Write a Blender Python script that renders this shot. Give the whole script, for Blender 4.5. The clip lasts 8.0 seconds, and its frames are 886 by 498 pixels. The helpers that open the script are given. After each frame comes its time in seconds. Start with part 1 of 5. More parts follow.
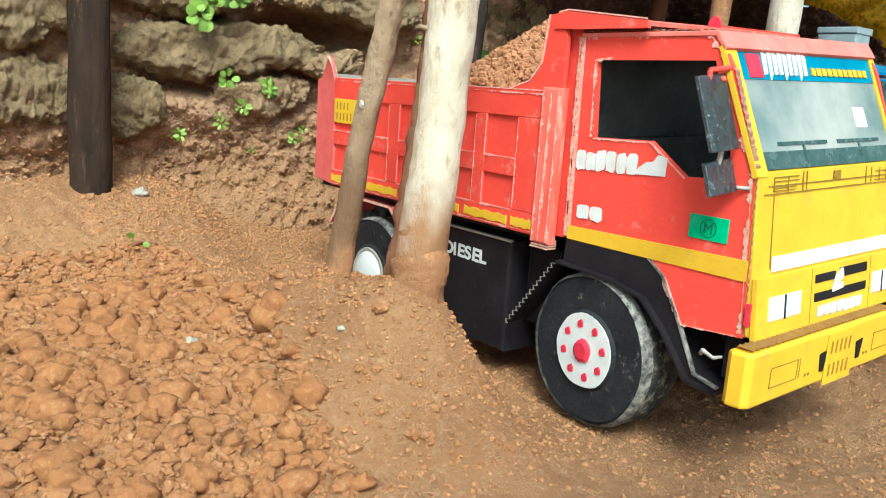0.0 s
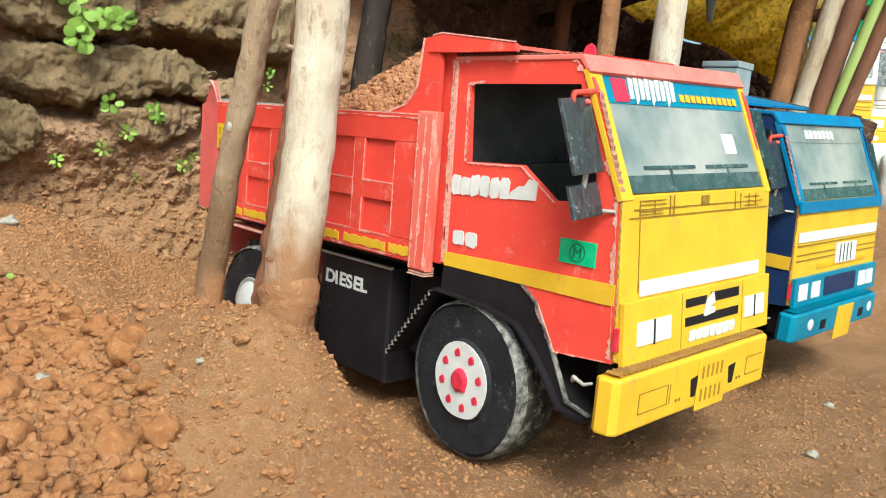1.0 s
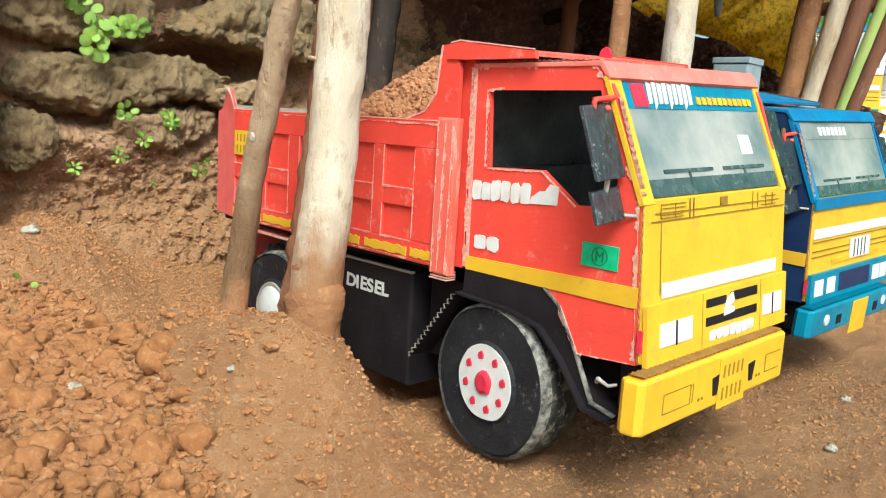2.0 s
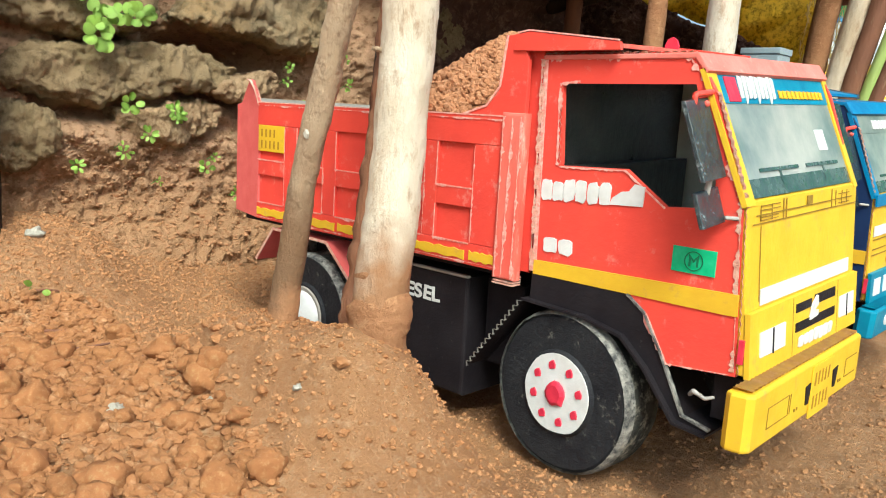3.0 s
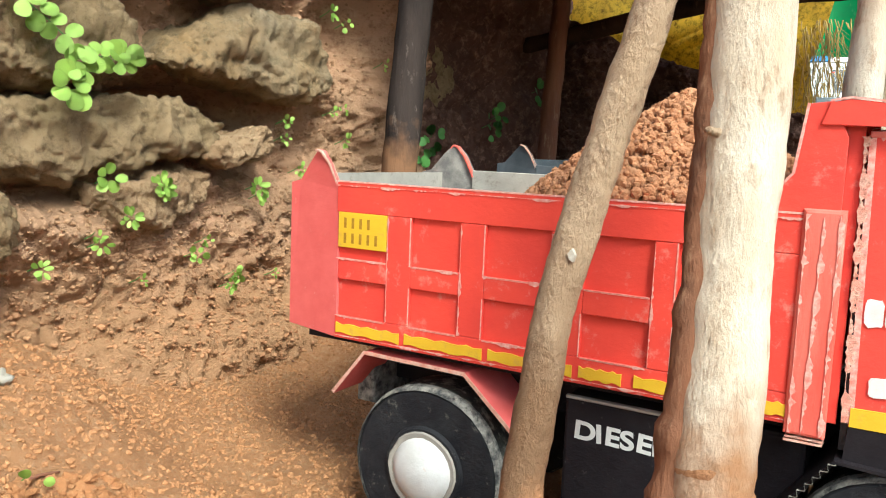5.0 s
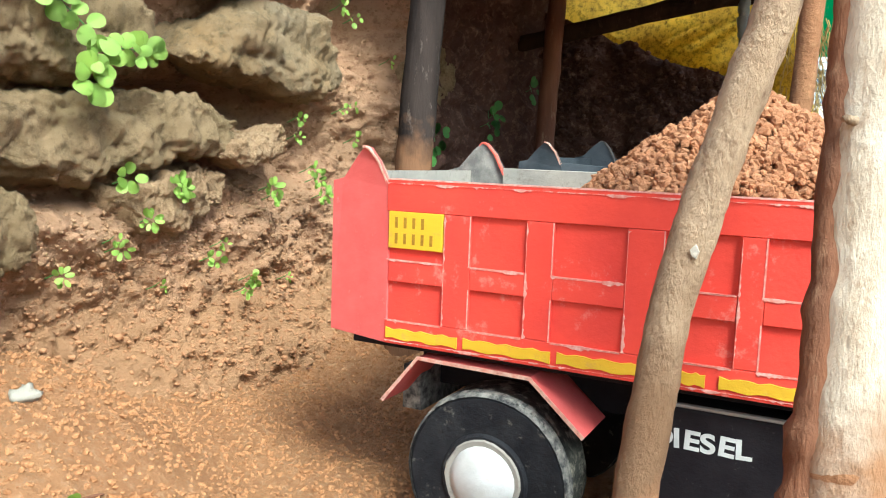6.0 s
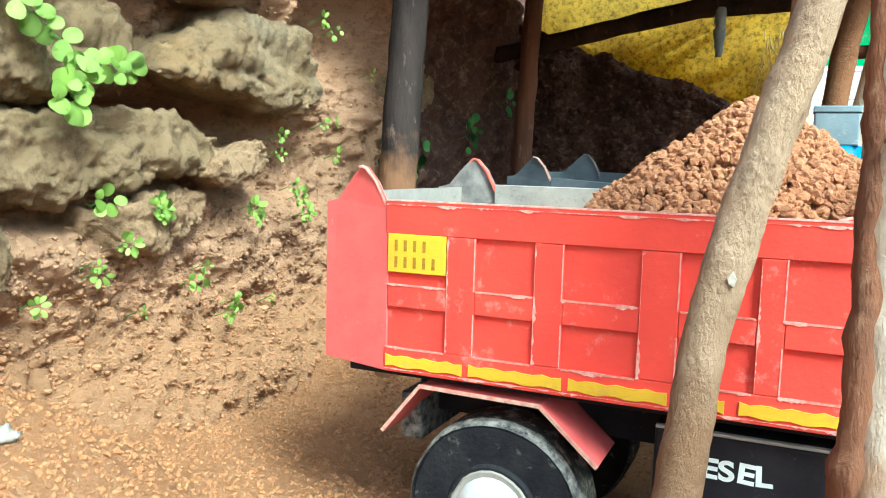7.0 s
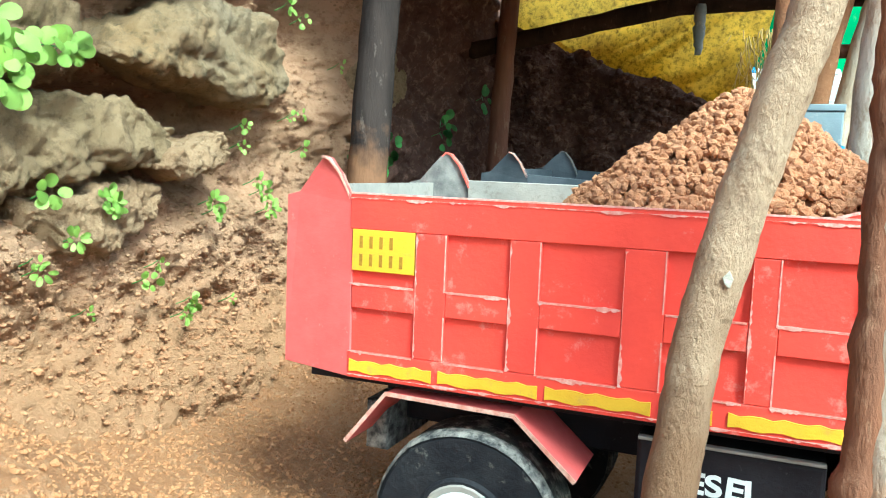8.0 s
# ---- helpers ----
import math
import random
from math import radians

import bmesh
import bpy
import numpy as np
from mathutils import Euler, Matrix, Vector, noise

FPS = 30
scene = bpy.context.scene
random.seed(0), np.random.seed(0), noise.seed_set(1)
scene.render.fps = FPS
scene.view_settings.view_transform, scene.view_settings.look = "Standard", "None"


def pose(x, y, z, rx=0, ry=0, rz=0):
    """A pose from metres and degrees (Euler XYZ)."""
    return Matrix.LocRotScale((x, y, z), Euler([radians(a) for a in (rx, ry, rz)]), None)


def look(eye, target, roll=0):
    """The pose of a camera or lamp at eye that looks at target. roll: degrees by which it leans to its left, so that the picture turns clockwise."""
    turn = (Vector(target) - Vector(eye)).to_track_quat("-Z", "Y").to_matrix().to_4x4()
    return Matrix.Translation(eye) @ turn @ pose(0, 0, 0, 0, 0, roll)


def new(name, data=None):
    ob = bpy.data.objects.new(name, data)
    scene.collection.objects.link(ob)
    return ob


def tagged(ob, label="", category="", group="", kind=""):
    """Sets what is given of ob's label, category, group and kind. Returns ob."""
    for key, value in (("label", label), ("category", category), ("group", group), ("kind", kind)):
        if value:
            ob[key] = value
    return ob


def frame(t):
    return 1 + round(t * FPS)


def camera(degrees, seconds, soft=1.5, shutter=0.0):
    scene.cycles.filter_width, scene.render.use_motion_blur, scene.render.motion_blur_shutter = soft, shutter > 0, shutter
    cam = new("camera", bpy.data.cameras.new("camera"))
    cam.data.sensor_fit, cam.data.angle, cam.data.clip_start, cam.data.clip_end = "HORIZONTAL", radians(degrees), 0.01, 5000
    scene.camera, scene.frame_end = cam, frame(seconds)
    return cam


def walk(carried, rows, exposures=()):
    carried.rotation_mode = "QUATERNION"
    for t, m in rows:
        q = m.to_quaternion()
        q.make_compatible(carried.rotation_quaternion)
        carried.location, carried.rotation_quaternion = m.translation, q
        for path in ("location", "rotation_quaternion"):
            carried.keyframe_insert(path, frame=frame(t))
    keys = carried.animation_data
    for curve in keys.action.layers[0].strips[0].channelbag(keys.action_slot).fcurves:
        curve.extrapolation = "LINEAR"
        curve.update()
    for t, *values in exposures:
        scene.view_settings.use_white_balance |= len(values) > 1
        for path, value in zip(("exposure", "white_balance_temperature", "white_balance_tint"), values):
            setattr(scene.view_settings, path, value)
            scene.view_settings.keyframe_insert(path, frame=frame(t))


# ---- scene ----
cam = camera(58.2, 8.0, soft=1.1)
PATH = [
    (0, (0.613, -0.731, 0.392), (-0.888, 0.529, -0.003), 4.0),
    (0.5, (0.633, -0.688, 0.383), (-0.79, 0.681, 0.067), 4.7),
    (1, (0.634, -0.665, 0.382), (-0.762, 0.737, 0.086), 4.6),
    (1.5, (0.632, -0.674, 0.396), (-0.769, 0.72, 0.088), 3.5),
    (2.8, (0.561, -0.719, 0.396), (-0.823, 0.687, 0.069), 4.3),
    (3, (0.498, -0.73, 0.396), (-0.828, 0.73, 0.062), 3.4),
    (3.5, (0.349, -0.769, 0.402), (-0.911, 0.751, 0.084), 1.4),
    (4, (0.19, -0.738, 0.424), (-0.981, 0.864, 0.172), 0.8),
    (4.2, (0.13, -0.723, 0.428), (-0.999, 0.911, 0.193), 1.2),
    (5.3, (-0.025, -0.73, 0.439), (-0.996, 0.999, 0.185), 2.5),
    (5.5, (-0.045, -0.739, 0.44), (-1.005, 0.997, 0.185), 2.4),
    (6, (-0.114, -0.747, 0.425), (-1.007, 1.027, 0.19), 2.1),
    (6.5, (-0.141, -0.753, 0.434), (-1.04, 1.016, 0.188), 1.5),
    (7, (-0.167, -0.735, 0.435), (-0.974, 1.083, 0.224), 1.6),
    (7.5, (-0.185, -0.719, 0.433), (-0.959, 1.115, 0.236), 1.6),
    (8, (-0.184, -0.682, 0.425), (-0.933, 1.161, 0.221), 2.2),
]
walk(cam, [(t, look(eye, target, roll)) for t, eye, target, roll in PATH], exposures=[(0, 0.68, 5300, -11), (0.5, 0.58, 5600, -8), (1.5, 0.55, 5650, -5), (3.5, 0.72, 5700, -5), (5.5, 0.94, 5500, -3), (7, 1.28, 5000, -14), (8, 1.38, 4850, -16)])

# ---- light: bright overcast, sun veiled, high behind the camera's side ----
world = bpy.data.worlds.new("overcast_sky")
scene.world = world
world.use_nodes = True
wn = world.node_tree
sky = wn.nodes.new("ShaderNodeTexSky")
sky.sky_type = 'NISHITA'
sky.sun_disc = False
sky.sun_elevation, sky.sun_rotation = radians(48), radians(126)
sky.dust_density, sky.air_density, sky.ozone_density = 5.0, 1.0, 0.6
wn.links.new(sky.outputs[0], wn.nodes["Background"].inputs[0])
wn.nodes["Background"].inputs[1].default_value = 0.15

sun = new("sun", bpy.data.lights.new("sun", 'SUN'))
sun.data.energy, sun.data.angle, sun.data.color = 3.0, radians(22), (1.0, 0.94, 0.84)
sun.matrix_world = look((1.7, -1.25, 2.3), (0, 0, 0))


# ---- materials ----
def mat(name, col, col2=None, scale=25.0, rough=0.6, bump=0.15, bscale=250.0, dirt=None, amount=0.35, dscale=60.0, spec=0.3,
        stretch=(1, 1, 1), translucent=0.0, piece=0.0, deep=0.004, fine=0.0):
    """Procedural paint, soil, wood: two colours in broad patches, dirt in fine ones, fine relief."""
    m = bpy.data.materials.new(name)
    m.use_nodes = True
    n, ln = m.node_tree.nodes, m.node_tree.links
    p = n["Principled BSDF"]
    p.inputs["Roughness"].default_value = rough
    p.inputs["Specular IOR Level"].default_value = spec
    tc = n.new("ShaderNodeTexCoord")
    mp = n.new("ShaderNodeMapping")
    mp.inputs["Scale"].default_value = stretch
    ln.new(tc.outputs["Object"], mp.inputs[0])

    def tex(sc, detail, rgh=0.6):
        t = n.new("ShaderNodeTexNoise")
        t.inputs["Scale"].default_value, t.inputs["Detail"].default_value, t.inputs["Roughness"].default_value = sc, detail, rgh
        ln.new(mp.outputs[0], t.inputs["Vector"])
        return t

    def ramp(src, lo, hi):
        r = n.new("ShaderNodeMapRange")
        r.inputs["From Min"].default_value, r.inputs["From Max"].default_value = lo, hi
        ln.new(src, r.inputs["Value"])
        return r.outputs[0]

    def mix(fac, a, b):
        x = n.new("ShaderNodeMix")
        x.data_type = 'RGBA'
        ln.new(fac, x.inputs["Factor"])
        for sock, v in ((x.inputs["A"], a), (x.inputs["B"], b)):
            if isinstance(v, tuple):
                sock.default_value = (*v, 1)
            else:
                ln.new(v, sock)
        return x.outputs["Result"]

    c2 = col2 or tuple(c * 0.8 for c in col)
    broad = tex(scale, 6)
    out = mix(ramp(broad.outputs[0], 0.36, 0.66), col, c2)
    if piece:
        oi = n.new("ShaderNodeObjectInfo")
        gi = n.new("ShaderNodeNewGeometry")
        ad = n.new("ShaderNodeMath")
        ad.operation = 'ADD'
        ln.new(oi.outputs["Random"], ad.inputs[0])
        ln.new(gi.outputs["Random Per Island"], ad.inputs[1])
        out = mix(ramp(ad.outputs[0], 0.2, 1.8), out, tuple(min(1, c * (1 + piece)) for c in c2))
    if dirt:
        d = tex(dscale, 8, 0.75)
        r = ramp(d.outputs[0], 0.72 - amount * 0.5, 0.80 - amount * 0.25)
        out = mix(r, out, dirt)
    ln.new(out, p.inputs["Base Color"])
    rr = ramp(broad.outputs[0], 0.2, 0.8)
    rm = n.new("ShaderNodeMapRange")
    rm.inputs["To Min"].default_value, rm.inputs["To Max"].default_value = max(0.02, rough - 0.12), min(1, rough + 0.12)
    ln.new(rr, rm.inputs["Value"])
    ln.new(rm.outputs[0], p.inputs["Roughness"])
    if bump:
        bn = tex(bscale, 6, 0.65)
        b = n.new("ShaderNodeBump")
        b.inputs["Strength"].default_value, b.inputs["Distance"].default_value = min(1.0, bump * 2), deep
        ln.new(bn.outputs[0], b.inputs["Height"])
        if fine:
            fn = tex(bscale * 4.5, 5, 0.7)
            fb = n.new("ShaderNodeBump")
            fb.inputs["Strength"].default_value, fb.inputs["Distance"].default_value = 1.0, deep * fine
            ln.new(fn.outputs[0], fb.inputs["Height"])
            ln.new(b.outputs[0], fb.inputs["Normal"])
            b = fb
        ln.new(b.outputs[0], p.inputs["Normal"])
    if translucent:
        tl = n.new("ShaderNodeBsdfTranslucent")
        ln.new(out, tl.inputs[0])
        ms = n.new("ShaderNodeMixShader")
        ms.inputs[0].default_value = translucent
        ln.new(p.outputs[0], ms.inputs[1])
        ln.new(tl.outputs[0], ms.inputs[2])
        ln.new(ms.outputs[0], n["Material Output"].inputs[0])
    return m


RED = mat("red_paint", (0.72, 0.066, 0.043), (0.63, 0.052, 0.038), 14, 0.5, 0.08, 120, (0.66, 0.24, 0.19), 0.3, 34)
RED_WORN = mat("worn_red_paint", (0.68, 0.08, 0.055), (0.64, 0.15, 0.11), 26, 0.6, 0.15, 160, (0.7, 0.42, 0.34), 0.33, 50, 0.3, (1, 1, 0.3))
LINING = mat("grey_green_card", (0.58, 0.60, 0.52), (0.48, 0.51, 0.44), 14, 0.7, 0.1, 120, (0.45, 0.45, 0.4), 0.3, 40)
YELLOW = mat("yellow_paint", (0.68, 0.43, 0.022), (0.60, 0.355, 0.018), 12, 0.5, 0.1, 120, (0.50, 0.29, 0.07), 0.30, 45)
WHITE = mat("white_paint", (0.66, 0.66, 0.64), (0.56, 0.55, 0.52), 40, 0.5, 0.08, 150, (0.6, 0.5, 0.42), 0.2, 90)
BLACK = mat("black_paint", (0.010, 0.008, 0.010), (0.017, 0.014, 0.016), 25, 0.6, 0.12, 180, (0.13, 0.12, 0.1), 0.16, 70, 0.15)
TYRE = mat("black_tyre_card", (0.014, 0.014, 0.017), (0.026, 0.026, 0.028), 40, 0.6, 0.25, 160, (0.2, 0.19, 0.16), 0.27, 55, 0.15)
TREAD = mat("dusty_tyre_tread", (0.012, 0.014, 0.014), (0.06, 0.06, 0.05), 45, 0.8, 0.35, 200, (0.30, 0.27, 0.21), 0.42, 60, 0.15)
FIN_GREY = mat("stained_grey_card", (0.13, 0.12, 0.11), (0.26, 0.24, 0.21), 45, 0.8, 0.15, 200, (0.38, 0.33, 0.28), 0.3, 80)
GREY_CARD = mat("grey_inner_card", (0.28, 0.26, 0.225), (0.38, 0.35, 0.3), 22, 0.8, 0.1, 200, (0.2, 0.17, 0.14), 0.35, 70)
CARD_EDGE = mat("raw_card_edge", (0.6, 0.26, 0.19), (0.66, 0.44, 0.34), 120, 0.85, 0.3, 400, (0.3, 0.14, 0.1), 0.4, 260)
BLUE = mat("blue_paint", (0.012, 0.17, 0.34), (0.012, 0.13, 0.28), 18, 0.5, 0.08, 140, (0.2, 0.35, 0.42), 0.2, 60)
NAVY = mat("navy_paint", (0.008, 0.022, 0.075), (0.01, 0.03, 0.09), 18, 0.5, 0.08, 140, (0.1, 0.13, 0.2), 0.18, 60)
TEAL = mat("teal_paint", (0.015, 0.2, 0.3), (0.012, 0.15, 0.25), 18, 0.5, 0.08, 140)
GREEN_STICKER = mat("green_sticker_paint", (0.02, 0.36, 0.14), (0.05, 0.45, 0.22), 60, 0.5, 0.05)
GREEN_DARK = mat("dark_green_ink", (0.015, 0.16, 0.07))
PLATE_INK = mat("plate_ink", (0.34, 0.19, 0.015), (0.26, 0.13, 0.012), 200, 0.7, 0)
DUSTY_YELLOW = mat("dusty_yellow_card", (0.46, 0.26, 0.05), (0.36, 0.18, 0.06), 60, 0.8, 0.3, 200, (0.5, 0.3, 0.14), 0.4, 90)
INK = mat("brown_ink", (0.16, 0.09, 0.01), (0.3, 0.18, 0.02), 200, 0.7, 0)
FADED = mat("faded_red_paint", (0.66, 0.19, 0.15), (0.62, 0.14, 0.11), 20, 0.6, 0.1, 120, (0.7, 0.4, 0.33), 0.3, 50)
INSIDE = mat("scuffed_dark_card", (0.02, 0.02, 0.022), (0.07, 0.075, 0.075), 14, 0.35, 0.3, 60, (0.3, 0.29, 0.27), 0.2, 40)
SLATE = mat("slate_card", (0.05, 0.06, 0.07), (0.09, 0.1, 0.11), 20, 0.6, 0.1, 120)
CHIP = mat("chipped_paint", (0.72, 0.42, 0.35), (0.62, 0.2, 0.16), 220, 0.8, 0.1, 200)
WORN_EDGE = mat("worn_tyre_edge", (0.05, 0.05, 0.05), (0.32, 0.3, 0.26), 90, 0.85, 0.3, 250, (0.02, 0.02, 0.02), 0.4, 160)
# paler, pinker copy of RED: skylight on the angled rear corner painted in
PINK = mat("skylit_red_paint", (0.68, 0.13, 0.12), (0.62, 0.105, 0.095), 30, 0.55, 0.06, 120, (0.7, 0.3, 0.25), 0.2, 60)
RED_DOT = mat("crimson_paint", (0.6, 0.03, 0.06), (0.5, 0.02, 0.05), 80, 0.5, 0.05)
ORANGE = mat("amber_paint", (0.75, 0.3, 0.01), (0.75, 0.42, 0.01), 30, 0.5, 0.06)
# pale speckle in the dirt colour paints the crinkled foil's glints
MIRROR_CARD = mat("black_foil_painted_glints", (0.012, 0.02, 0.022), (0.03, 0.045, 0.05), 60, 0.22, 0.45, 110, (0.4, 0.45, 0.45), 0.27, 90, 0.7)
# cloudy film; its whitish and teal mottling also paints in sky reflections
FILM = mat("cloudy_film_painted_reflections", (0.60, 0.60, 0.55), (0.26, 0.33, 0.32), 7, 0.16, 0.12, 25, (0.45, 0.45, 0.42), 0.2, 18, 0.6, translucent=0.5)
FILM_LOW = mat("dark_green_film", (0.03, 0.06, 0.05), (0.07, 0.1, 0.09), 40, 0.25, 0.15, 60, (0.25, 0.28, 0.25), 0.25, 50, 0.5)
STEEL = mat("dull_wire", (0.35, 0.33, 0.3), None, 60, 0.45, 0.1, 200, (0.3, 0.16, 0.08), 0.3, 120)

SOIL = mat("laterite_soil", (0.44, 0.227, 0.101), (0.34, 0.163, 0.069), 4.5, 0.78, 0.9, 150, (0.47, 0.285, 0.155), 0.44, 90, 0.28, deep=0.009, fine=0.3)


def muddy(m, low, high, soil=(0.36, 0.18, 0.085)):
    """Soil smeared up the foot of a thing: a ragged edge between the two heights."""
    n, ln = m.node_tree.nodes, m.node_tree.links
    p = n["Principled BSDF"]
    src = p.inputs["Base Color"].links[0].from_socket
    tc = n.new("ShaderNodeTexCoord")
    sp = n.new("ShaderNodeSeparateXYZ")
    ln.new(tc.outputs["Object"], sp.inputs[0])
    t = n.new("ShaderNodeTexNoise")
    t.inputs["Scale"].default_value, t.inputs["Detail"].default_value = 28, 6
    ln.new(tc.outputs["Object"], t.inputs["Vector"])
    ad = n.new("ShaderNodeMath")
    ad.operation = 'MULTIPLY_ADD'
    ln.new(t.outputs[0], ad.inputs[0])
    ad.inputs[1].default_value = 0.16
    ln.new(sp.outputs["Z"], ad.inputs[2])
    r = n.new("ShaderNodeMapRange")
    r.inputs["From Min"].default_value, r.inputs["From Max"].default_value = low + 0.08, high + 0.08
    r.inputs["To Min"].default_value, r.inputs["To Max"].default_value = 1, 0
    ln.new(ad.outputs[0], r.inputs["Value"])
    x = n.new("ShaderNodeMix")
    x.data_type = 'RGBA'
    ln.new(r.outputs[0], x.inputs["Factor"])
    ln.new(src, x.inputs["A"])
    x.inputs["B"].default_value = (*soil, 1)
    ln.new(x.outputs["Result"], p.inputs["Base Color"])
    return m


def damp_front(m):
    """Trodden brown ground where the yard opens in front of the trucks."""
    n, ln = m.node_tree.nodes, m.node_tree.links
    p = n["Principled BSDF"]
    src = p.inputs["Base Color"].links[0].from_socket
    tc = n.new("ShaderNodeTexCoord")
    sp = n.new("ShaderNodeSeparateXYZ")
    ln.new(tc.outputs["Object"], sp.inputs[0])
    t = n.new("ShaderNodeTexNoise")
    t.inputs["Scale"].default_value, t.inputs["Detail"].default_value = 9, 6
    ln.new(tc.outputs["Object"], t.inputs["Vector"])
    ad = n.new("ShaderNodeMath")
    ad.operation = 'MULTIPLY_ADD'
    ln.new(t.outputs[0], ad.inputs[0])
    ad.inputs[1].default_value = 0.3
    ln.new(sp.outputs["X"], ad.inputs[2])
    r = n.new("ShaderNodeMapRange")
    r.inputs["From Min"].default_value, r.inputs["From Max"].default_value = 0.12, 0.42
    ln.new(ad.outputs[0], r.inputs["Value"])
    x = n.new("ShaderNodeMix")
    x.data_type = 'RGBA'
    ln.new(r.outputs[0], x.inputs["Factor"])
    ln.new(src, x.inputs["A"])
    mul = n.new("ShaderNodeMix")
    mul.data_type, mul.blend_type = 'RGBA', 'MULTIPLY'
    mul.inputs["Factor"].default_value = 1
    ln.new(src, mul.inputs["A"])
    mul.inputs["B"].default_value = (0.76, 0.78, 0.80, 1)
    ln.new(mul.outputs["Result"], x.inputs["B"])
    ln.new(x.outputs["Result"], p.inputs["Base Color"])


damp_front(SOIL)
CLOD = mat("laterite_clods", (0.335, 0.162, 0.067), (0.25, 0.112, 0.045), 30, 0.9, 0.5, 180, (0.43, 0.25, 0.13), 0.4, 80, 0.15, piece=0.3)
CLOD_BIG = mat("large_laterite_clods", (0.325, 0.15, 0.052), (0.215, 0.09, 0.034), 1.3, 0.85, 0.4, 9, (0.39, 0.225, 0.10), 0.42, 3.2, 0.2, piece=0.35, deep=0.0022)
GRIT = mat("soil_grit", (0.385, 0.20, 0.09), (0.31, 0.15, 0.065), 40, 0.9, 0.3, 200, (0.43, 0.285, 0.17), 0.25, 120, 0.15, piece=0.15)
damp_front(GRIT)
LOAD = mat("gravelly_load", (0.43, 0.215, 0.105), (0.30, 0.132, 0.06), 50, 0.85, 0.4, 260, (0.5, 0.28, 0.17), 0.35, 140, 0.2, piece=0.5)
# darker copy of the bank earth: shade under the shed roof painted as colour
EARTH_SHADED = mat("earth_with_painted_shade", (0.085, 0.046, 0.036), (0.125, 0.068, 0.05), 7, 0.95, 1.0, 80, (0.27, 0.16, 0.11), 0.42, 45, 0.1, deep=0.012)
CRUMB = mat("bank_crumbs", (0.28, 0.172, 0.097), (0.37, 0.222, 0.126), 20, 0.95, 0.3, 200, None, 0, 1, 0.1, piece=0.12)
EARTH = mat("bank_earth", (0.41, 0.25, 0.145), (0.54, 0.32, 0.19), 8, 0.92, 0.9, 120, (0.25, 0.13, 0.072), 0.44, 38, 0.15, deep=0.009, fine=0.3)
muddy(EARTH, 0.17, 0.30, (0.40, 0.225, 0.115))
muddy(CRUMB, 0.17, 0.30, (0.40, 0.21, 0.105))
STONE = mat("mossy_laterite_block", (0.37, 0.255, 0.143), (0.255, 0.184, 0.096), 10, 0.9, 0.9, 110, (0.15, 0.10, 0.05), 0.47, 58, 0.15, piece=0.12, deep=0.009, fine=0.4)
STONE_STAINED = mat("rust_stained_laterite_block", (0.285, 0.218, 0.135), (0.35, 0.225, 0.105), 7, 0.9, 0.9, 110, (0.15, 0.115, 0.06), 0.46, 50, 0.15, deep=0.009, fine=0.4)
STONE_PALE = mat("pale_laterite_block", (0.44, 0.30, 0.172), (0.34, 0.218, 0.12), 12, 0.9, 0.9, 110, (0.2, 0.12, 0.06), 0.45, 60, 0.15, deep=0.009, fine=0.4)
BARK_PALE = mat("pale_peeled_bark", (0.60, 0.53, 0.42), (0.44, 0.335, 0.22), 13, 0.75, 0.8, 60, (0.26, 0.15, 0.08), 0.40, 36, 0.25, (1, 1, 0.45), fine=0.5)
muddy(BARK_PALE, 0.21, 0.30, (0.28, 0.145, 0.07))
BARK = mat("brown_bark", (0.37, 0.255, 0.155), (0.50, 0.375, 0.25), 12, 0.8, 1.0, 70, (0.17, 0.10, 0.058), 0.42, 48, 0.25, (1, 1, 0.6), deep=0.006, fine=0.5)
muddy(BARK, 0.24, 0.42, (0.19, 0.11, 0.058))
muddy(BARK, 0.16, 0.20)
MUD_BARK = mat("muddy_bark", (0.31, 0.155, 0.074), (0.24, 0.115, 0.055), 18, 0.9, 0.7, 120, (0.42, 0.24, 0.12), 0.35, 60, 0.15)
WOOD_DARK = mat("weathered_dark_wood", (0.024, 0.017, 0.013), (0.058, 0.036, 0.024), 14, 0.95, 0.8, 90, (0.14, 0.085, 0.055), 0.27, 40, 0.03, (1, 1, 0.25))
BARK_STRIP = mat("reddish_inner_bark", (0.20, 0.085, 0.042), (0.10, 0.048, 0.028), 16, 0.85, 0.9, 70, (0.32, 0.19, 0.11), 0.28, 40, 0.2, (1, 1, 0.3), deep=0.006)
WOOD_SHED = mat("black_weathered_post", (0.018, 0.014, 0.013), (0.045, 0.034, 0.029), 14, 0.9, 0.8, 90, (0.2, 0.16, 0.13), 0.25, 40, 0.05, (1, 1, 0.25))
muddy(WOOD_SHED, 0.40, 0.47, (0.20, 0.105, 0.055))
WOOD_RED = mat("reddish_wood", (0.2, 0.09, 0.05), (0.13, 0.06, 0.04), 14, 0.8, 0.4, 90, (0.3, 0.2, 0.12), 0.3, 50, 0.2, (1, 1, 0.25))
BAMBOO = mat("green_bamboo", (0.28, 0.4, 0.1), (0.38, 0.45, 0.14), 20, 0.5, 0.2, 80, None, 0, 1, 0.4, (1, 1, 0.2))
TARP = mat("yellow_tarp", (0.90, 0.66, 0.09), (0.62, 0.42, 0.06), 11, 0.6, 0.6, 60, (0.16, 0.10, 0.025), 0.50, 75, 0.3, translucent=0.8)
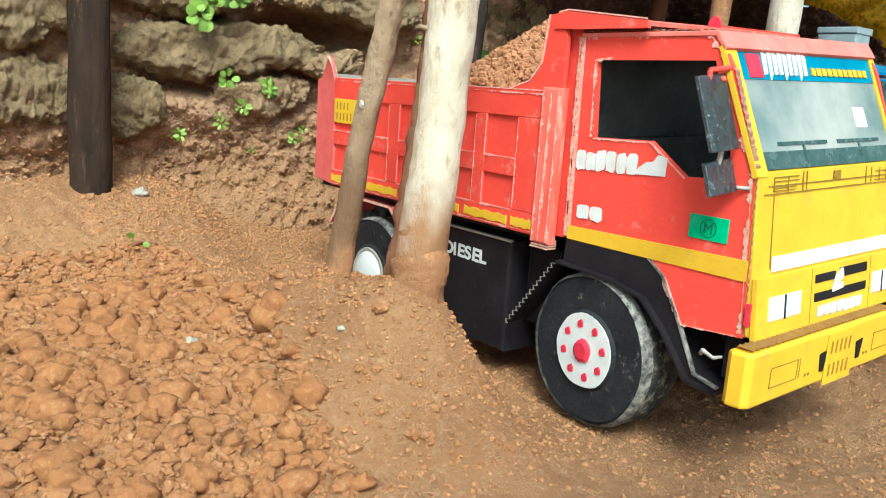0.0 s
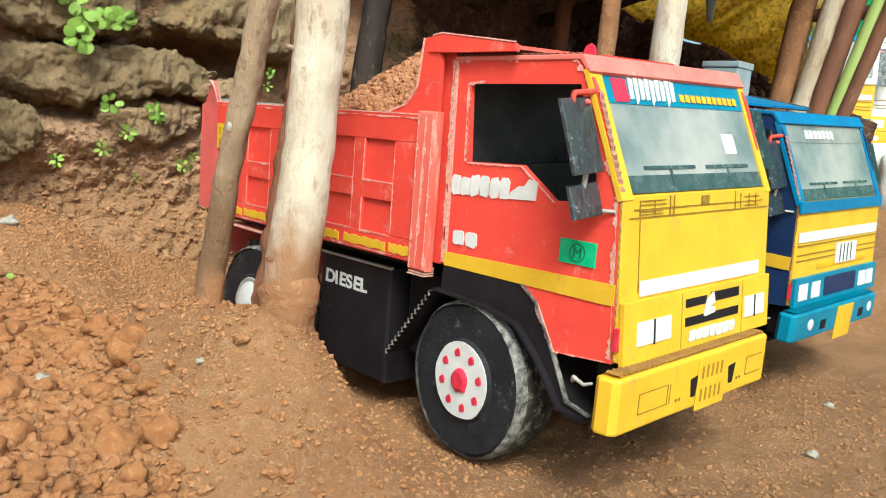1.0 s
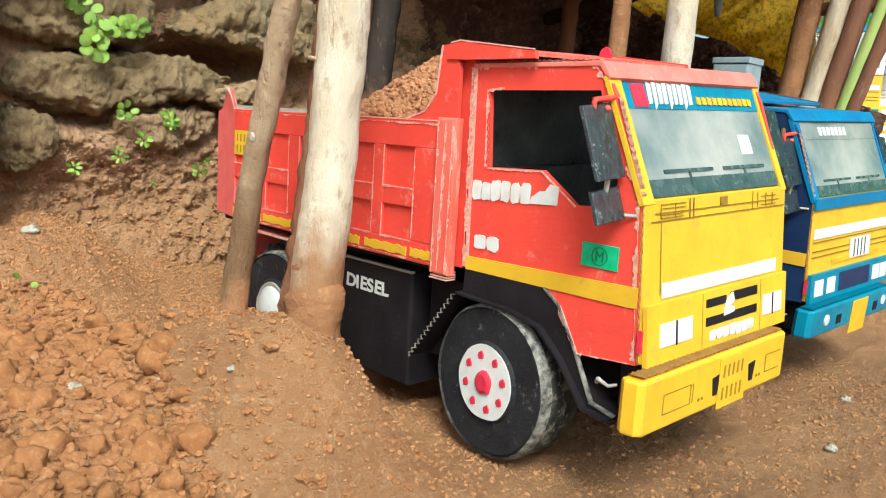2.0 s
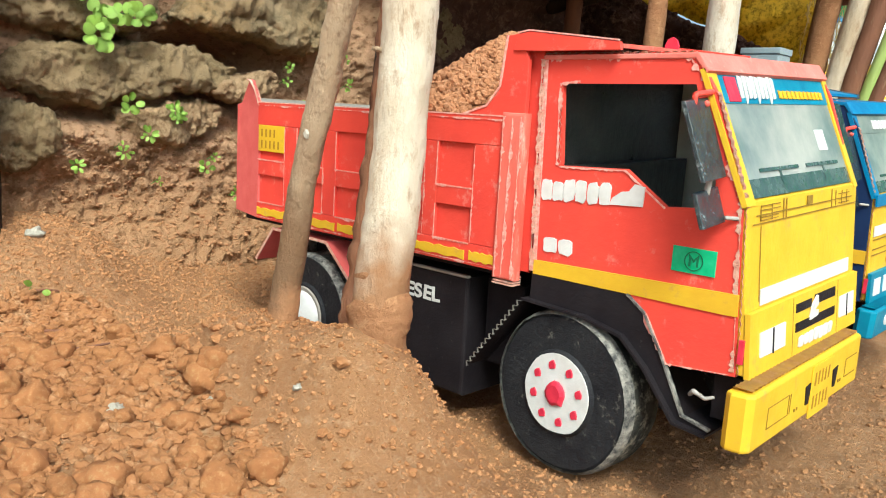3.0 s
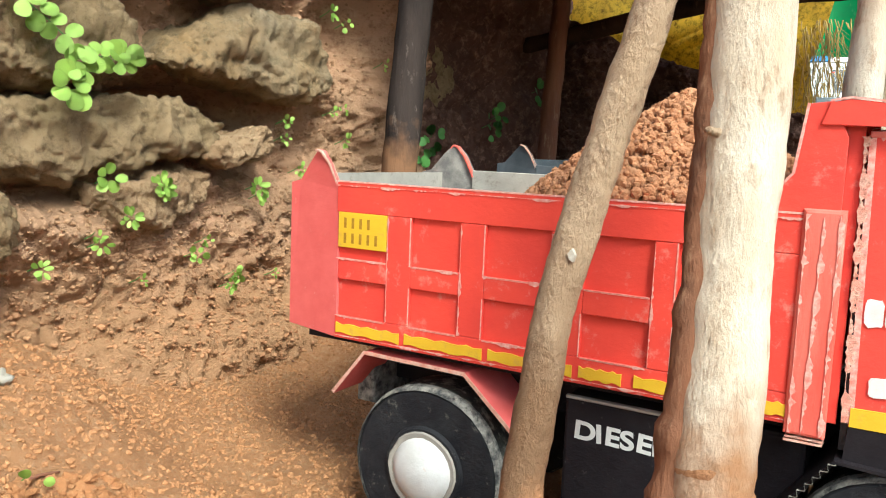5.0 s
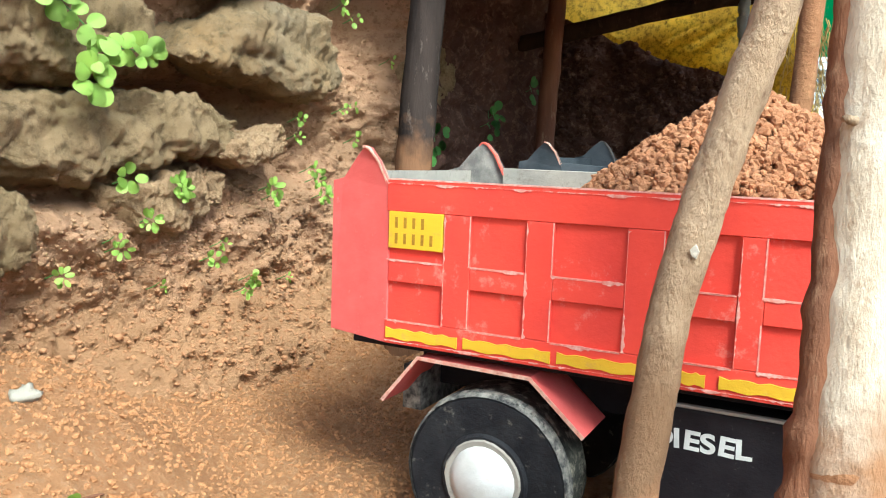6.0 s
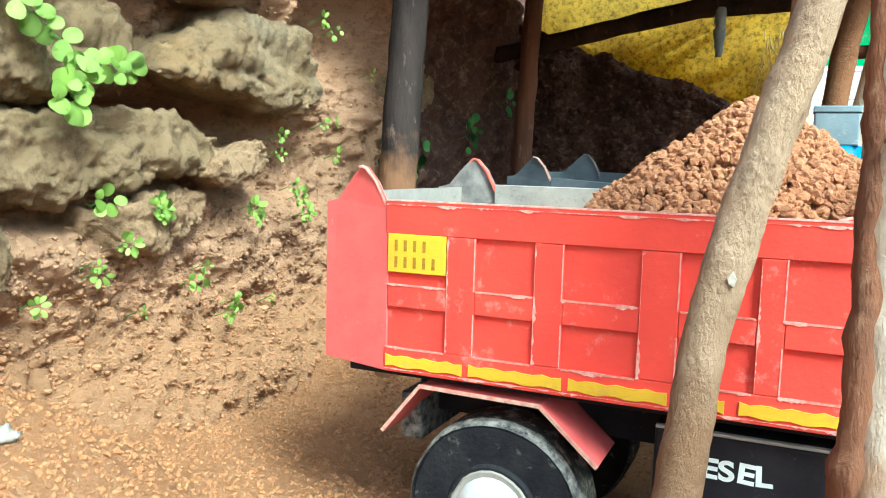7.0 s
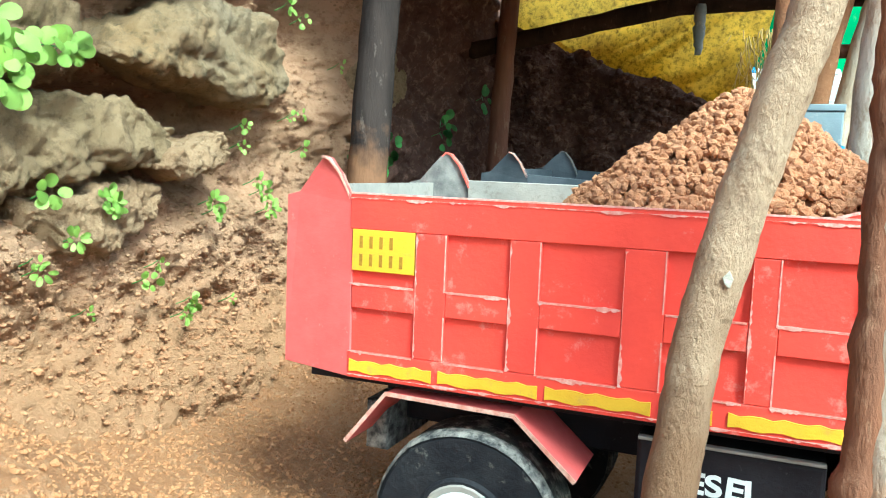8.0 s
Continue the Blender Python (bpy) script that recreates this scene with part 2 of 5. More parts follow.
LEAF = mat("fresh_green_leaf", (0.27, 0.44, 0.06), (0.36, 0.52, 0.11), 60, 0.5, 0.1, 200, None, 0, 1, 0.4, translucent=0.3, piece=0.3)
# darker copy of LEAF: shade of the shed plants painted in; stalks use it too
LEAF_DARK = mat("shaded_leaf", (0.05, 0.16, 0.03), (0.08, 0.22, 0.04), 60, 0.5, 0.1, 200, None, 0, 1, 0.4, piece=0.3)
NET = mat("green_shade_net", (0.03, 0.42, 0.12), (0.05, 0.3, 0.1), 6, 0.7, 0.3, 60, (0.2, 0.5, 0.2), 0.3, 20, translucent=0.4)
SACK = mat("white_sacking", (0.78, 0.76, 0.72), (0.66, 0.62, 0.58), 14, 0.8, 0.3, 60, (0.45, 0.22, 0.12), 0.25, 20)
TIN = mat("grey_tin", (0.3, 0.36, 0.38), (0.2, 0.25, 0.27), 14, 0.4, 0.15, 60, (0.5, 0.5, 0.48), 0.25, 40, 0.5)
THATCH = mat("dry_thatch", (0.26, 0.18, 0.08), (0.14, 0.09, 0.04), 30, 0.9, 0.8, 80, (0.4, 0.32, 0.15), 0.3, 60, 0.1, (1, 1, 0.3))
STRAW = mat("dry_straw", (0.5, 0.38, 0.14), (0.36, 0.25, 0.08), 30, 0.8, 0.2, 80, None, 0, 1, 0.2, piece=0.3)
QUARTZ = mat("pale_pebble", (0.48, 0.44, 0.37), (0.38, 0.34, 0.27), 60, 0.6, 0.3, 150)


# ---- building helpers ----
def link(name, bm, material, smooth=False):
    me = bpy.data.meshes.new(name)
    bmesh.ops.recalc_face_normals(bm, faces=bm.faces)
    bm.to_mesh(me)
    bm.free()
    me.materials.append(material)
    if smooth:
        me.polygons.foreach_set("use_smooth", [True] * len(me.polygons))
    return new(name, me)


def part(name, bm, material, parent, label="", smooth=False):
    ob = link(name, bm, material, smooth)
    ob.parent = parent
    if label:
        ob["label"] = label
    return ob


def root(name, m, label, category, group=""):
    ob = new(name)
    ob.empty_display_size = 0.05
    ob.matrix_basis = m
    return tagged(ob, label, category, group)


def lift(v):
    """The model stands a little higher on its far side."""
    v.z *= 1 + 0.1 * v.y


def prism(outline, axis, a, b, holes=(), bevel=0.0, skew=None):
    """A flat outline with holes, given thickness from a to b along the axis; outline pairs are the other two axes in order."""
    bm = bmesh.new()
    put = {'x': lambda u, v, w: (w, u, v), 'y': lambda u, v, w: (u, w, v), 'z': lambda u, v, w: (u, v, w)}[axis]
    edges = []
    for loop in (outline, *holes):
        vs = [bm.verts.new(put(u, v, a)) for u, v in loop]
        edges += [bm.edges.new((vs[i], vs[(i + 1) % len(vs)])) for i in range(len(vs))]
    bmesh.ops.triangle_fill(bm, use_beauty=True, use_dissolve=False, edges=edges)
    geo = bmesh.ops.extrude_face_region(bm, geom=bm.faces[:])
    k = 'xyz'.index(axis)
    for v in geo["geom"]:
        if isinstance(v, bmesh.types.BMVert):
            v.co[k] += b - a
    if bevel:
        sharp = [e for e in bm.edges if e.calc_face_angle(0) > 1.0]
        bmesh.ops.bevel(bm, geom=sharp, offset=bevel, segments=2, affect='EDGES', profile=0.5)
    for v in bm.verts:
        if skew:
            skew(v.co)
    return bm


def box(x0, x1, y0, y1, z0, z1, bevel=0.0015, skew=None):
    return prism([(x0, z0), (x1, z0), (x1, z1), (x0, z1)], 'y', y0, y1, (), bevel, skew)


def sheet(line, y0, y1, th=0.004, skew=None):
    """A bent strip: the line of (x, z) swept from y0 to y1, th thick."""
    n = len(line)
    nor = []
    for i in range(n):
        p, q = Vector(line[max(0, i - 1)]), Vector(line[min(n - 1, i + 1)])
        d = (q - p).normalized()
        nor.append(Vector((-d.y, d.x)))
    up = [(line[i][0] + nor[i].x * th, line[i][1] + nor[i].y * th) for i in range(n)]
    return prism(list(line) + up[::-1], 'y', y0, y1, (), 0, skew)


def flute(p, q, width, side, count, amp=0.0007):
    """The open corrugation of a card edge: a zigzag ribbon from p to q, width across along side."""
    bm = bmesh.new()
    p, q, side = Vector(p), Vector(q), Vector(side).normalized()
    d = q - p
    out = d.cross(side).normalized()
    rows = []
    for i in range(count * 2 + 1):
        c = p + d * (i / (count * 2)) + out * (amp if i % 2 else -amp)
        rows.append((bm.verts.new(c - side * width / 2), bm.verts.new(c + side * width / 2)))
    for a, b in zip(rows, rows[1:]):
        bm.faces.new((a[0], b[0], b[1], a[1]))
    bmesh.ops.solidify(bm, geom=bm.faces[:], thickness=0.0012)
    return bm


def tube(path, radii, sides=14, wob=0.0, seed=0.0, cap=True):
    """A round limb along the path with a radius at each point, knobbly by wob."""
    bm = bmesh.new()
    pts = [Vector(p) for p in path]
    fine, rad = [], []
    for i in range(len(pts) - 1):
        for k in range(8):
            f = k / 8
            fine.append(pts[i].lerp(pts[i + 1], f))
            rad.append(radii[i] * (1 - f) + radii[i + 1] * f)
    fine.append(pts[-1])
    rad.append(radii[-1])
    rings = []
    for i, c in enumerate(fine):
        d = (fine[min(i + 1, len(fine) - 1)] - fine[max(i - 1, 0)]).normalized()
        u = d.orthogonal().normalized() if abs(d.z) < 0.5 else d.cross(Vector((0, 1, 0))).normalized()
        w = d.cross(u)
        ring = []
        for s in range(sides):
            a = 2 * math.pi * s / sides
            o = u * math.cos(a) + w * math.sin(a)
            r = rad[i] * (1 + wob * noise.noise((c + o * rad[i]) * (0.5 / rad[i]) + Vector((seed, 0, 0))) + wob * 0.5 * noise.noise((c + o * rad[i]) * (2.2 / rad[i])))
            ring.append(bm.verts.new(c + o * r))
        rings.append(ring)
    for a, b in zip(rings, rings[1:]):
        for s in range(sides):
            bm.faces.new((a[s], a[(s + 1) % sides], b[(s + 1) % sides], b[s]))
    if cap:
        bm.faces.new(rings[0][::-1])
        bm.faces.new(rings[-1])
    return bm


def lathe(profile, cx, cy, cz, sides=40, wob=0.0):
    """A wheel shape: the profile of (radius, y) turned about the y axis through (cx, cy, cz)."""
    bm = bmesh.new()
    rings = []
    for r, y in profile:
        if r == 0:
            rings.append([bm.verts.new((cx, cy + y, cz))])
            continue
        ring = []
        for s in range(sides):
            a = 2 * math.pi * s / sides
            rr = r * (1 + wob * noise.noise((math.cos(a) * 1.7, math.sin(a) * 1.7, r * 9)))
            ring.append(bm.verts.new((cx + rr * math.cos(a), cy + y, cz + rr * math.sin(a))))
        rings.append(ring)
    for a, b in zip(rings, rings[1:]):
        for s in range(sides):
            if len(a) == 1:
                bm.faces.new((a[0], b[s], b[(s + 1) % sides]))
            elif len(b) == 1:
                bm.faces.new((a[s], a[(s + 1) % sides], b[0]))
            else:
                bm.faces.new((a[s], a[(s + 1) % sides], b[(s + 1) % sides], b[s]))
    return bm


def blob_row(x0, x1, z0, z1, count, axis, a, b, seed=1, slant=0.0):
    """Brushed lettering that cannot be told: a row of plain fat bars."""
    rnd = random.Random(seed)
    bm = bmesh.new()
    step = (x1 - x0) / count
    for i in range(count):
        u0, u1 = x0 + i * step, x0 + (i + 0.96) * step
        h = (z1 - z0)
        w0, w1 = z0 + h * rnd.uniform(0, 0.12), z1 - h * rnd.uniform(0, 0.15)
        pts = []
        for k in range(14):
            t = 2 * math.pi * k / 14
            c, s = math.cos(t), math.sin(t)
            pts.append(((u0 + u1) / 2 + (u1 - u0) / 2 * math.copysign(abs(c) ** 0.5, c) * rnd.uniform(0.85, 1.1),
                        (w0 + w1) / 2 + (w1 - w0) / 2 * math.copysign(abs(s) ** 0.5, s) * rnd.uniform(0.85, 1.1) + slant * i * step))
        sub = prism(pts, axis, a, b)
        me = bpy.data.meshes.new("tmp")
        sub.to_mesh(me)
        sub.free()
        bm.from_mesh(me)
        bpy.data.meshes.remove(me)
    return bm


def words(text, size, m, material, parent, bold=0.0, name="lettering"):
    """Painted words with the built-in font, as a thin mesh."""
    cu = bpy.data.curves.new("words", 'FONT')
    cu.body, cu.size, cu.extrude, cu.offset = text, size, 0.0006, bold
    tmp = new("words", cu)
    me = bpy.data.meshes.new_from_object(tmp.evaluated_get(bpy.context.evaluated_depsgraph_get()))
    bpy.data.objects.remove(tmp)
    me.transform(m)
    me.materials.clear()
    me.materials.append(material)
    ob = new(name, me)
    ob.parent = parent
    return ob


# ---- ground ----
def smooth(a, b, x):
    t = min(1.0, max(0.0, (x - a) / (b - a)))
    return t * t * (3 - 2 * t)


def height(x, y):
    """The lie of the soil: level yard, heap round the two trunks, foot of the bank, rising waste ground far off."""
    h = 0.0
    near = 1 - smooth(-0.20, -0.02, y)
    h += 0.062 * near * (1 - smooth(-0.16, 0.14, x + 0.25 * (y + 0.3)))
    h += 0.02 * smooth(-0.3, -0.7, x) * (1 - near)
    along = smooth(-0.45, -0.27, x) * (1 - smooth(-0.10, 0.14, x))
    dy = y + 0.17
    across = 1 - smooth(0.06, 0.165, -dy) if dy < 0 else 1 - smooth(0.02, 0.125, dy)
    h += 0.096 * along * across
    h += 0.022 * (1 - smooth(0.03, 0.10, math.hypot(x + 0.085, y + 0.185)))
    foot = smooth(-0.70, -1.0, x - 0.12 * (1 - smooth(-0.35, 0.1, y)))
    h += foot * (0.06 + 0.06 * (1 - smooth(-0.2, 0.25, y)))
    h += 1.2 * smooth(-1.13, -1.2, x) * (1 - smooth(1.7, 2.4, y))
    h += 0.30 * smooth(1.15, 1.55, y) * (1 - smooth(0.5, 1.2, x)) * smooth(-0.5, -0.2, x)
    h += 0.30 * smooth(1.6, 2.2, y) * (1 - smooth(-0.5, -0.2, x))
    h += (0.034 + 0.022 * smooth(-0.2, -0.42, x)) * smooth(0.30, 0.48, y) * (1 - smooth(1.0, 1.2, y))
    return h


def rough_height(x, y):
    p = Vector((x, y, 0))
    clods = 1 - smooth(-0.34, -0.22, y + 0.25 * x) if x < 0.1 else 0.0
    h = height(x, y)
    h += 0.010 * noise.noise(p * 9) + 0.005 * noise.noise(p * 24) + (0.0035 + 0.004 * clods) * noise.noise(p * 60) + 0.003 * noise.noise(p * 130)
    rear = 1 - smooth(0.0, 0.13, math.hypot(x + 0.43, (y - 0.03) * 0.9))
    front = 1 - smooth(0.0, 0.14, math.hypot(x - 0.03, (y - 0.03) * 0.9))
    h = h * (1 - 0.9 * max(front, rear)) - 0.004 * max(front, rear)
    return h


def spaced(lo, hi, step, far):
    """Close steps from lo to hi, then wider and wider out to far on both sides."""
    out = list(np.arange(lo, hi, step))
    a, b, s = lo, hi, step
    while b < far:
        s *= 1.35
        a, b = a - s, b + s
        out = [a] + out + [b]
    return out


def grid_mesh(name, us, vs, place):
    nu = len(us)
    verts = [place(u, v) for v in vs for u in us]
    faces = [(j * nu + i, j * nu + i + 1, (j + 1) * nu + i + 1, (j + 1) * nu + i) for j in range(len(vs) - 1) for i in range(nu - 1)]
    me = bpy.data.meshes.new(name)
    me.from_pydata(verts, [], faces)
    me.polygons.foreach_set("use_smooth", [True] * len(me.polygons))
    return me


gm = grid_mesh("ground", spaced(-1.0, 0.62, 0.0062, 300), spaced(-0.72, 0.75, 0.0062, 300), lambda x, y: (x, y, rough_height(x, y)))
gm.materials.append(SOIL)
ground = tagged(new("ground", gm), "orange-brown laterite soil, trampled and cloddy", "ground", kind="structure")


def pebble_kinds(count, subdiv, seed, flat=0.75):
    rnd = random.Random(seed)
    kinds = []
    for k in range(count):
        bm = bmesh.new()
        bmesh.ops.create_icosphere(bm, subdivisions=subdiv, radius=1)
        o = Vector((rnd.uniform(0, 50), rnd.uniform(0, 50), 0))
        sc = Vector((rnd.uniform(0.8, 1.25), rnd.uniform(0.7, 1.1), flat * rnd.uniform(0.8, 1.15)))
        for v in bm.verts:
            n = v.co.normalized()
            v.co = Vector(n[i] * sc[i] for i in range(3)) * (1 + 0.40 * noise.noise(n * 1.3 + o) + 0.26 * noise.noise(n * 3.2 + o) + 0.13 * noise.noise(n * 7.5 + o))
        bm.verts.index_update()
        kinds.append((np.array([v.co[:] for v in bm.verts]), np.array([[v.index for v in f.verts] for f in bm.faces])))
        bm.free()
    return kinds


def scatter(name, spots, kinds, material, seed, label, category, parent=None):
    """One object of many lumps: spots are (x, y, z, size)."""
    rnd = np.random.RandomState(seed)
    vs, fs, base = [], [], 0
    for x, y, z, s in spots:
        v, f = kinds[rnd.randint(len(kinds))]
        a, b = rnd.uniform(0, 6.28), rnd.uniform(-0.5, 0.5)
        ca, sa, cb, sb = math.cos(a), math.sin(a), math.cos(b), math.sin(b)
        m = np.array([[ca, -sa, 0], [sa, ca, 0], [0, 0, 1]]) @ np.array([[1, 0, 0], [0, cb, -sb], [0, sb, cb]])
        vs.append(v @ m.T * s + (x, y, z))
        fs.append(f + base)
        base += len(v)
    me = bpy.data.meshes.new(name)
    me.from_pydata(np.concatenate(vs).tolist(), [], np.concatenate(fs).tolist())
    me.materials.append(material)
    ob = new(name, me)
    if parent:
        ob.parent = parent
        ob["kind"] = "stuff"
        return ob
    return tagged(ob, label, category, kind="stuff")


# ---- bank of earth and stones behind the trucks ----
def hollow(y, z, yc, zc, sy, sz):
    return math.exp(-((y - yc) / sy) ** 2 - ((z - zc) / sz) ** 2)


def wall_x(y, z):
    x = -0.975 + 0.03 * smooth(-0.1, -0.5, y) + 0.085 * smooth(0.40, 0.66, y) - 0.05 * smooth(0.36, 0.62, z) * (1 - smooth(0.3, 0.45, y))
    p = Vector((0, y, z))
    x += 0.022 * (1 - smooth(0.30, 0.40, z)) * (1 - smooth(0.25, 0.45, y))
    g = 0.03 * noise.noise(p * 8 + Vector((5, 0, 0))) + 0.014 * noise.noise((0, y * 5, z * 19)) + 0.018 * noise.noise(p * 22) - 0.012 * max(0.0, noise.noise(p * 34 + Vector((9, 0, 0)))) ** 0.6
    x += 0.04 * noise.noise(p * 3.1) + g * (0.4 + 0.6 * smooth(0.18, 0.36, z)) + 0.013 * noise.noise(p * 48) + 0.008 * noise.noise(p * 90) + 0.005 * noise.noise(p * 170)
    # hollows washed out between the stones
    x -= 0.26 * hollow(y, z, 0.20, 0.488, 0.115, 0.032) + 0.20 * hollow(y, z, 0.055, 0.63, 0.04, 0.04) + 0.05 * hollow(y, z, -0.10, 0.362, 0.12, 0.013) + 0.04 * hollow(y, z, 0.22, 0.395, 0.06, 0.012)
    x -= 0.20 * hollow(y, z, 0.53, 0.70, 0.075, 0.13)
    return x + 0.07 * (1 - smooth(0.05, 0.22, z)) - 0.05 * smooth(0.7, 1.2, z)


# shed end of the bank, in the earth with shade painted in
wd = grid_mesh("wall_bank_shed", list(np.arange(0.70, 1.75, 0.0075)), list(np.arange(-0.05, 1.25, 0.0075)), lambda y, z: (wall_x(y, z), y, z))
wd.materials.append(EARTH_SHADED)
tagged(new("wall_bank_shed", wd), "earth bank inside the shed, its shade put into the colour", "bank", kind="structure")
wm = grid_mesh("wall_bank", list(np.arange(-0.75, 0.705, 0.0046)), list(np.arange(-0.05, 1.0, 0.0046)) + [1.05, 1.15, 1.25], lambda y, z: (wall_x(y, z), y, z))
wm.materials.append(EARTH)
bank = tagged(new("wall_bank", wm), "earth bank with laterite blocks, damp and mossy", "bank", kind="structure")
wf = grid_mesh("wall_bank_side", list(np.arange(-5, -0.7, 0.06)), list(np.arange(-0.05, 1.3, 0.06)), lambda y, z: (-0.96 + 0.05 * noise.noise((0, y * 4, z * 4)), y, z))
wf.materials.append(EARTH)
tagged(new("wall_bank_side", wf), "earth bank running on past the yard", "bank", kind="structure")


def back_y(x, z):
    top = 0.77 - 0.40 * (x + 0.75) + 0.05 * noise.noise((x * 6, 1, 0)) + 0.025 * noise.noise((x * 19, 4, 0))
    p = Vector((x, 3, z))
    return (x, 1.28 + 0.12 * z + 0.06 * noise.noise(p * 5) + 0.03 * noise.noise(p * 16) + 0.01 * noise.noise(p * 50), min(1.0, max(0.12, top)) * z)


# back heap takes the same shade-coloured earth
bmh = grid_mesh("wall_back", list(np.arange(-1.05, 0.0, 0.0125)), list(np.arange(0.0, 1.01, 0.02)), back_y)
bmh.materials.append(EARTH_SHADED)
tagged(new("wall_back", bmh), "heap of earth at the back of the shed, coloured dark for shade", "bank", kind="structure")


def along(values, s):
    """A smooth run through evenly spaced values."""
    f = s * (len(values) - 1)
    i = min(int(f), len(values) - 2)
    return values[i] + (values[i + 1] - values[i]) * smooth(0, 1, f - i)


def stone(y0, y1, tops, bottoms, depth, xc, seed, material, ends=3.0):
    """A rough laterite stone set in the bank: its upper and lower edge run through a few heights, broken surface."""
    nu, nv = 130, 92
    o = Vector((seed * 7.3, seed * 3.1, seed * 1.7))
    verts, faces = [], []
    for i in range(nu + 1):
        s = 0.004 + 0.992 * i / nu
        e = (1 - abs(2 * s - 1) ** ends) ** (1 / ends)
        zt, zb = along(tops, s), along(bottoms, s)
        for j in range(nv):
            a = 2 * math.pi * j / nv
            c, d = math.cos(a), math.sin(a)
            q = Vector((xc + depth * (0.35 + 0.65 * e) * math.copysign(abs(c) ** 0.42, c) * min(1, e * 1.6), y0 + (y1 - y0) * s, (zt + zb) / 2 + (zt - zb) / 2 * e * math.copysign(abs(d) ** 0.62, d)))
            n = Vector((c, (2 * s - 1) ** 5, d)).normalized()
            strata = noise.noise((q.y * 7 + o.x, q.z * 42, 0))
            g = 0.022 * noise.noise(q * 9 + o) + 0.014 * noise.noise(q * 22 + o) + 0.006 * strata
            g += 0.008 * noise.noise(q * 50 + o) + 0.0055 * noise.noise(q * 105 + o) + 0.0035 * noise.noise(q * 210 + o) - 0.010 * max(0.0, noise.noise(q * 38 - o)) ** 0.7
            verts.append(q + n * g)
    for i in range(nu):
        for j in range(nv):
            k = (j + 1) % nv
            faces.append((i * nv + j, i * nv + k, (i + 1) * nv + k, (i + 1) * nv + j))
    faces += [tuple(range(nv)), tuple(range(nu * nv, (nu + 1) * nv))[::-1]]
    me = bpy.data.meshes.new("stone")
    me.from_pydata(verts, [], faces)
    me.polygons.foreach_set("use_smooth", [True] * len(me.polygons))
    me.materials.append(material)
    ob = new("stone", me)
    ob.parent = bank
    return ob


for k, (y0, y1, tops, bottoms, d, xc, m) in enumerate([
        (0.055, 0.462, (0.560, 0.615, 0.648, 0.658, 0.640), (0.540, 0.534, 0.522, 0.496, 0.505), 0.075, -0.985, STONE_STAINED),
        (-0.27, 0.218, (0.485, 0.490, 0.492, 0.492, 0.480), (0.385, 0.374, 0.388, 0.408, 0.425), 0.070, -0.985, STONE),
        (0.118, 0.300, (0.420, 0.440, 0.455, 0.470, 0.465), (0.410, 0.404, 0.400, 0.404, 0.420), 0.050, -0.952, STONE_PALE),
        (-0.045, 0.172, (0.365, 0.378, 0.392, 0.404, 0.39), (0.345, 0.315, 0.302, 0.322, 0.35), 0.055, -0.975, STONE_PALE),
        (-0.31, 0.040, (0.650, 0.662, 0.664, 0.655, 0.61), (0.505, 0.500, 0.494, 0.500, 0.525), 0.080, -0.990, STONE),
        (-0.28, -0.155, (0.368, 0.378, 0.376, 0.355), (0.262, 0.256, 0.262, 0.29), 0.060, -0.975, STONE),
        (0.075, 0.36, (0.74, 0.80, 0.82, 0.79), (0.675, 0.664, 0.668, 0.69), 0.080, -0.985, STONE),
        (-0.25, 0.06, (0.80, 0.84, 0.84, 0.82), (0.69, 0.685, 0.682, 0.69), 0.080, -0.990, STONE),
        (-0.54, -0.27, (0.54, 0.555, 0.55, 0.53), (0.42, 0.415, 0.42, 0.43), 0.070, -0.965, STONE),
        (-0.58, -0.30, (0.69, 0.71, 0.70, 0.68), (0.575, 0.57, 0.57, 0.58), 0.070, -0.975, STONE),
        (-0.52, -0.28, (0.39, 0.405, 0.40, 0.38), (0.29, 0.275, 0.28, 0.29), 0.060, -0.965, STONE),
        (0.62, 0.86, (0.64, 0.66, 0.67, 0.65), (0.53, 0.52, 0.52, 0.54), 0.060, -0.945, STONE)]):
    stone(y0, y1, tops, bottoms, d, xc, k + 1, m, 2.6)

# clods on the heap at the back
rnd = random.Random(9)
spots = []
for _ in range(2600):
    x, y, z = back_y(rnd.uniform(-1.0, -0.05), rnd.uniform(0.25, 1.0))
    spots.append((x, y - 0.004, z, rnd.choice((0.003, 0.004, 0.005, 0.007, 0.010, 0.014))))
scatter("heap_lumps", spots, pebble_kinds(6, 1, 33), EARTH_SHADED, 8, "lumps of earth on the shed heap, coloured dark for shade", "earth lumps")

# lumps stuck to the bank and lying at its foot
rnd = random.Random(4)
spots = []
for _ in range(15000):
    y, z = rnd.uniform(-0.55, 0.70), rnd.uniform(0.06, 0.75)
    if z > 0.36 and rnd.random() < 0.55:
        continue
    spots.append((wall_x(y, z) + 0.001, y, z, rnd.choice((0.0012, 0.0016, 0.002, 0.0024, 0.003, 0.004)) * (1.7 if rnd.random() < 0.05 else 1)))
scatter("bank_lumps", spots, pebble_kinds(8, 1, 3), CRUMB, 5, "small lumps of damp earth on the bank", "earth lumps")

# ---- posts, trunks, shed ----
def pole(name, path, radii, material, label, wob=0.12, seed=0.0, group="", category="pole"):
    ob = link(name, tube(path, radii, 16, wob, seed), material, True)
    return tagged(ob, label, category, group)


slim = root("tree_trunk", pose(-0.232, -0.193, 0), "slim brown tree trunk leaning over the soil heap", "tree trunk")
at = Matrix.Translation((0.232, 0.193, 0))


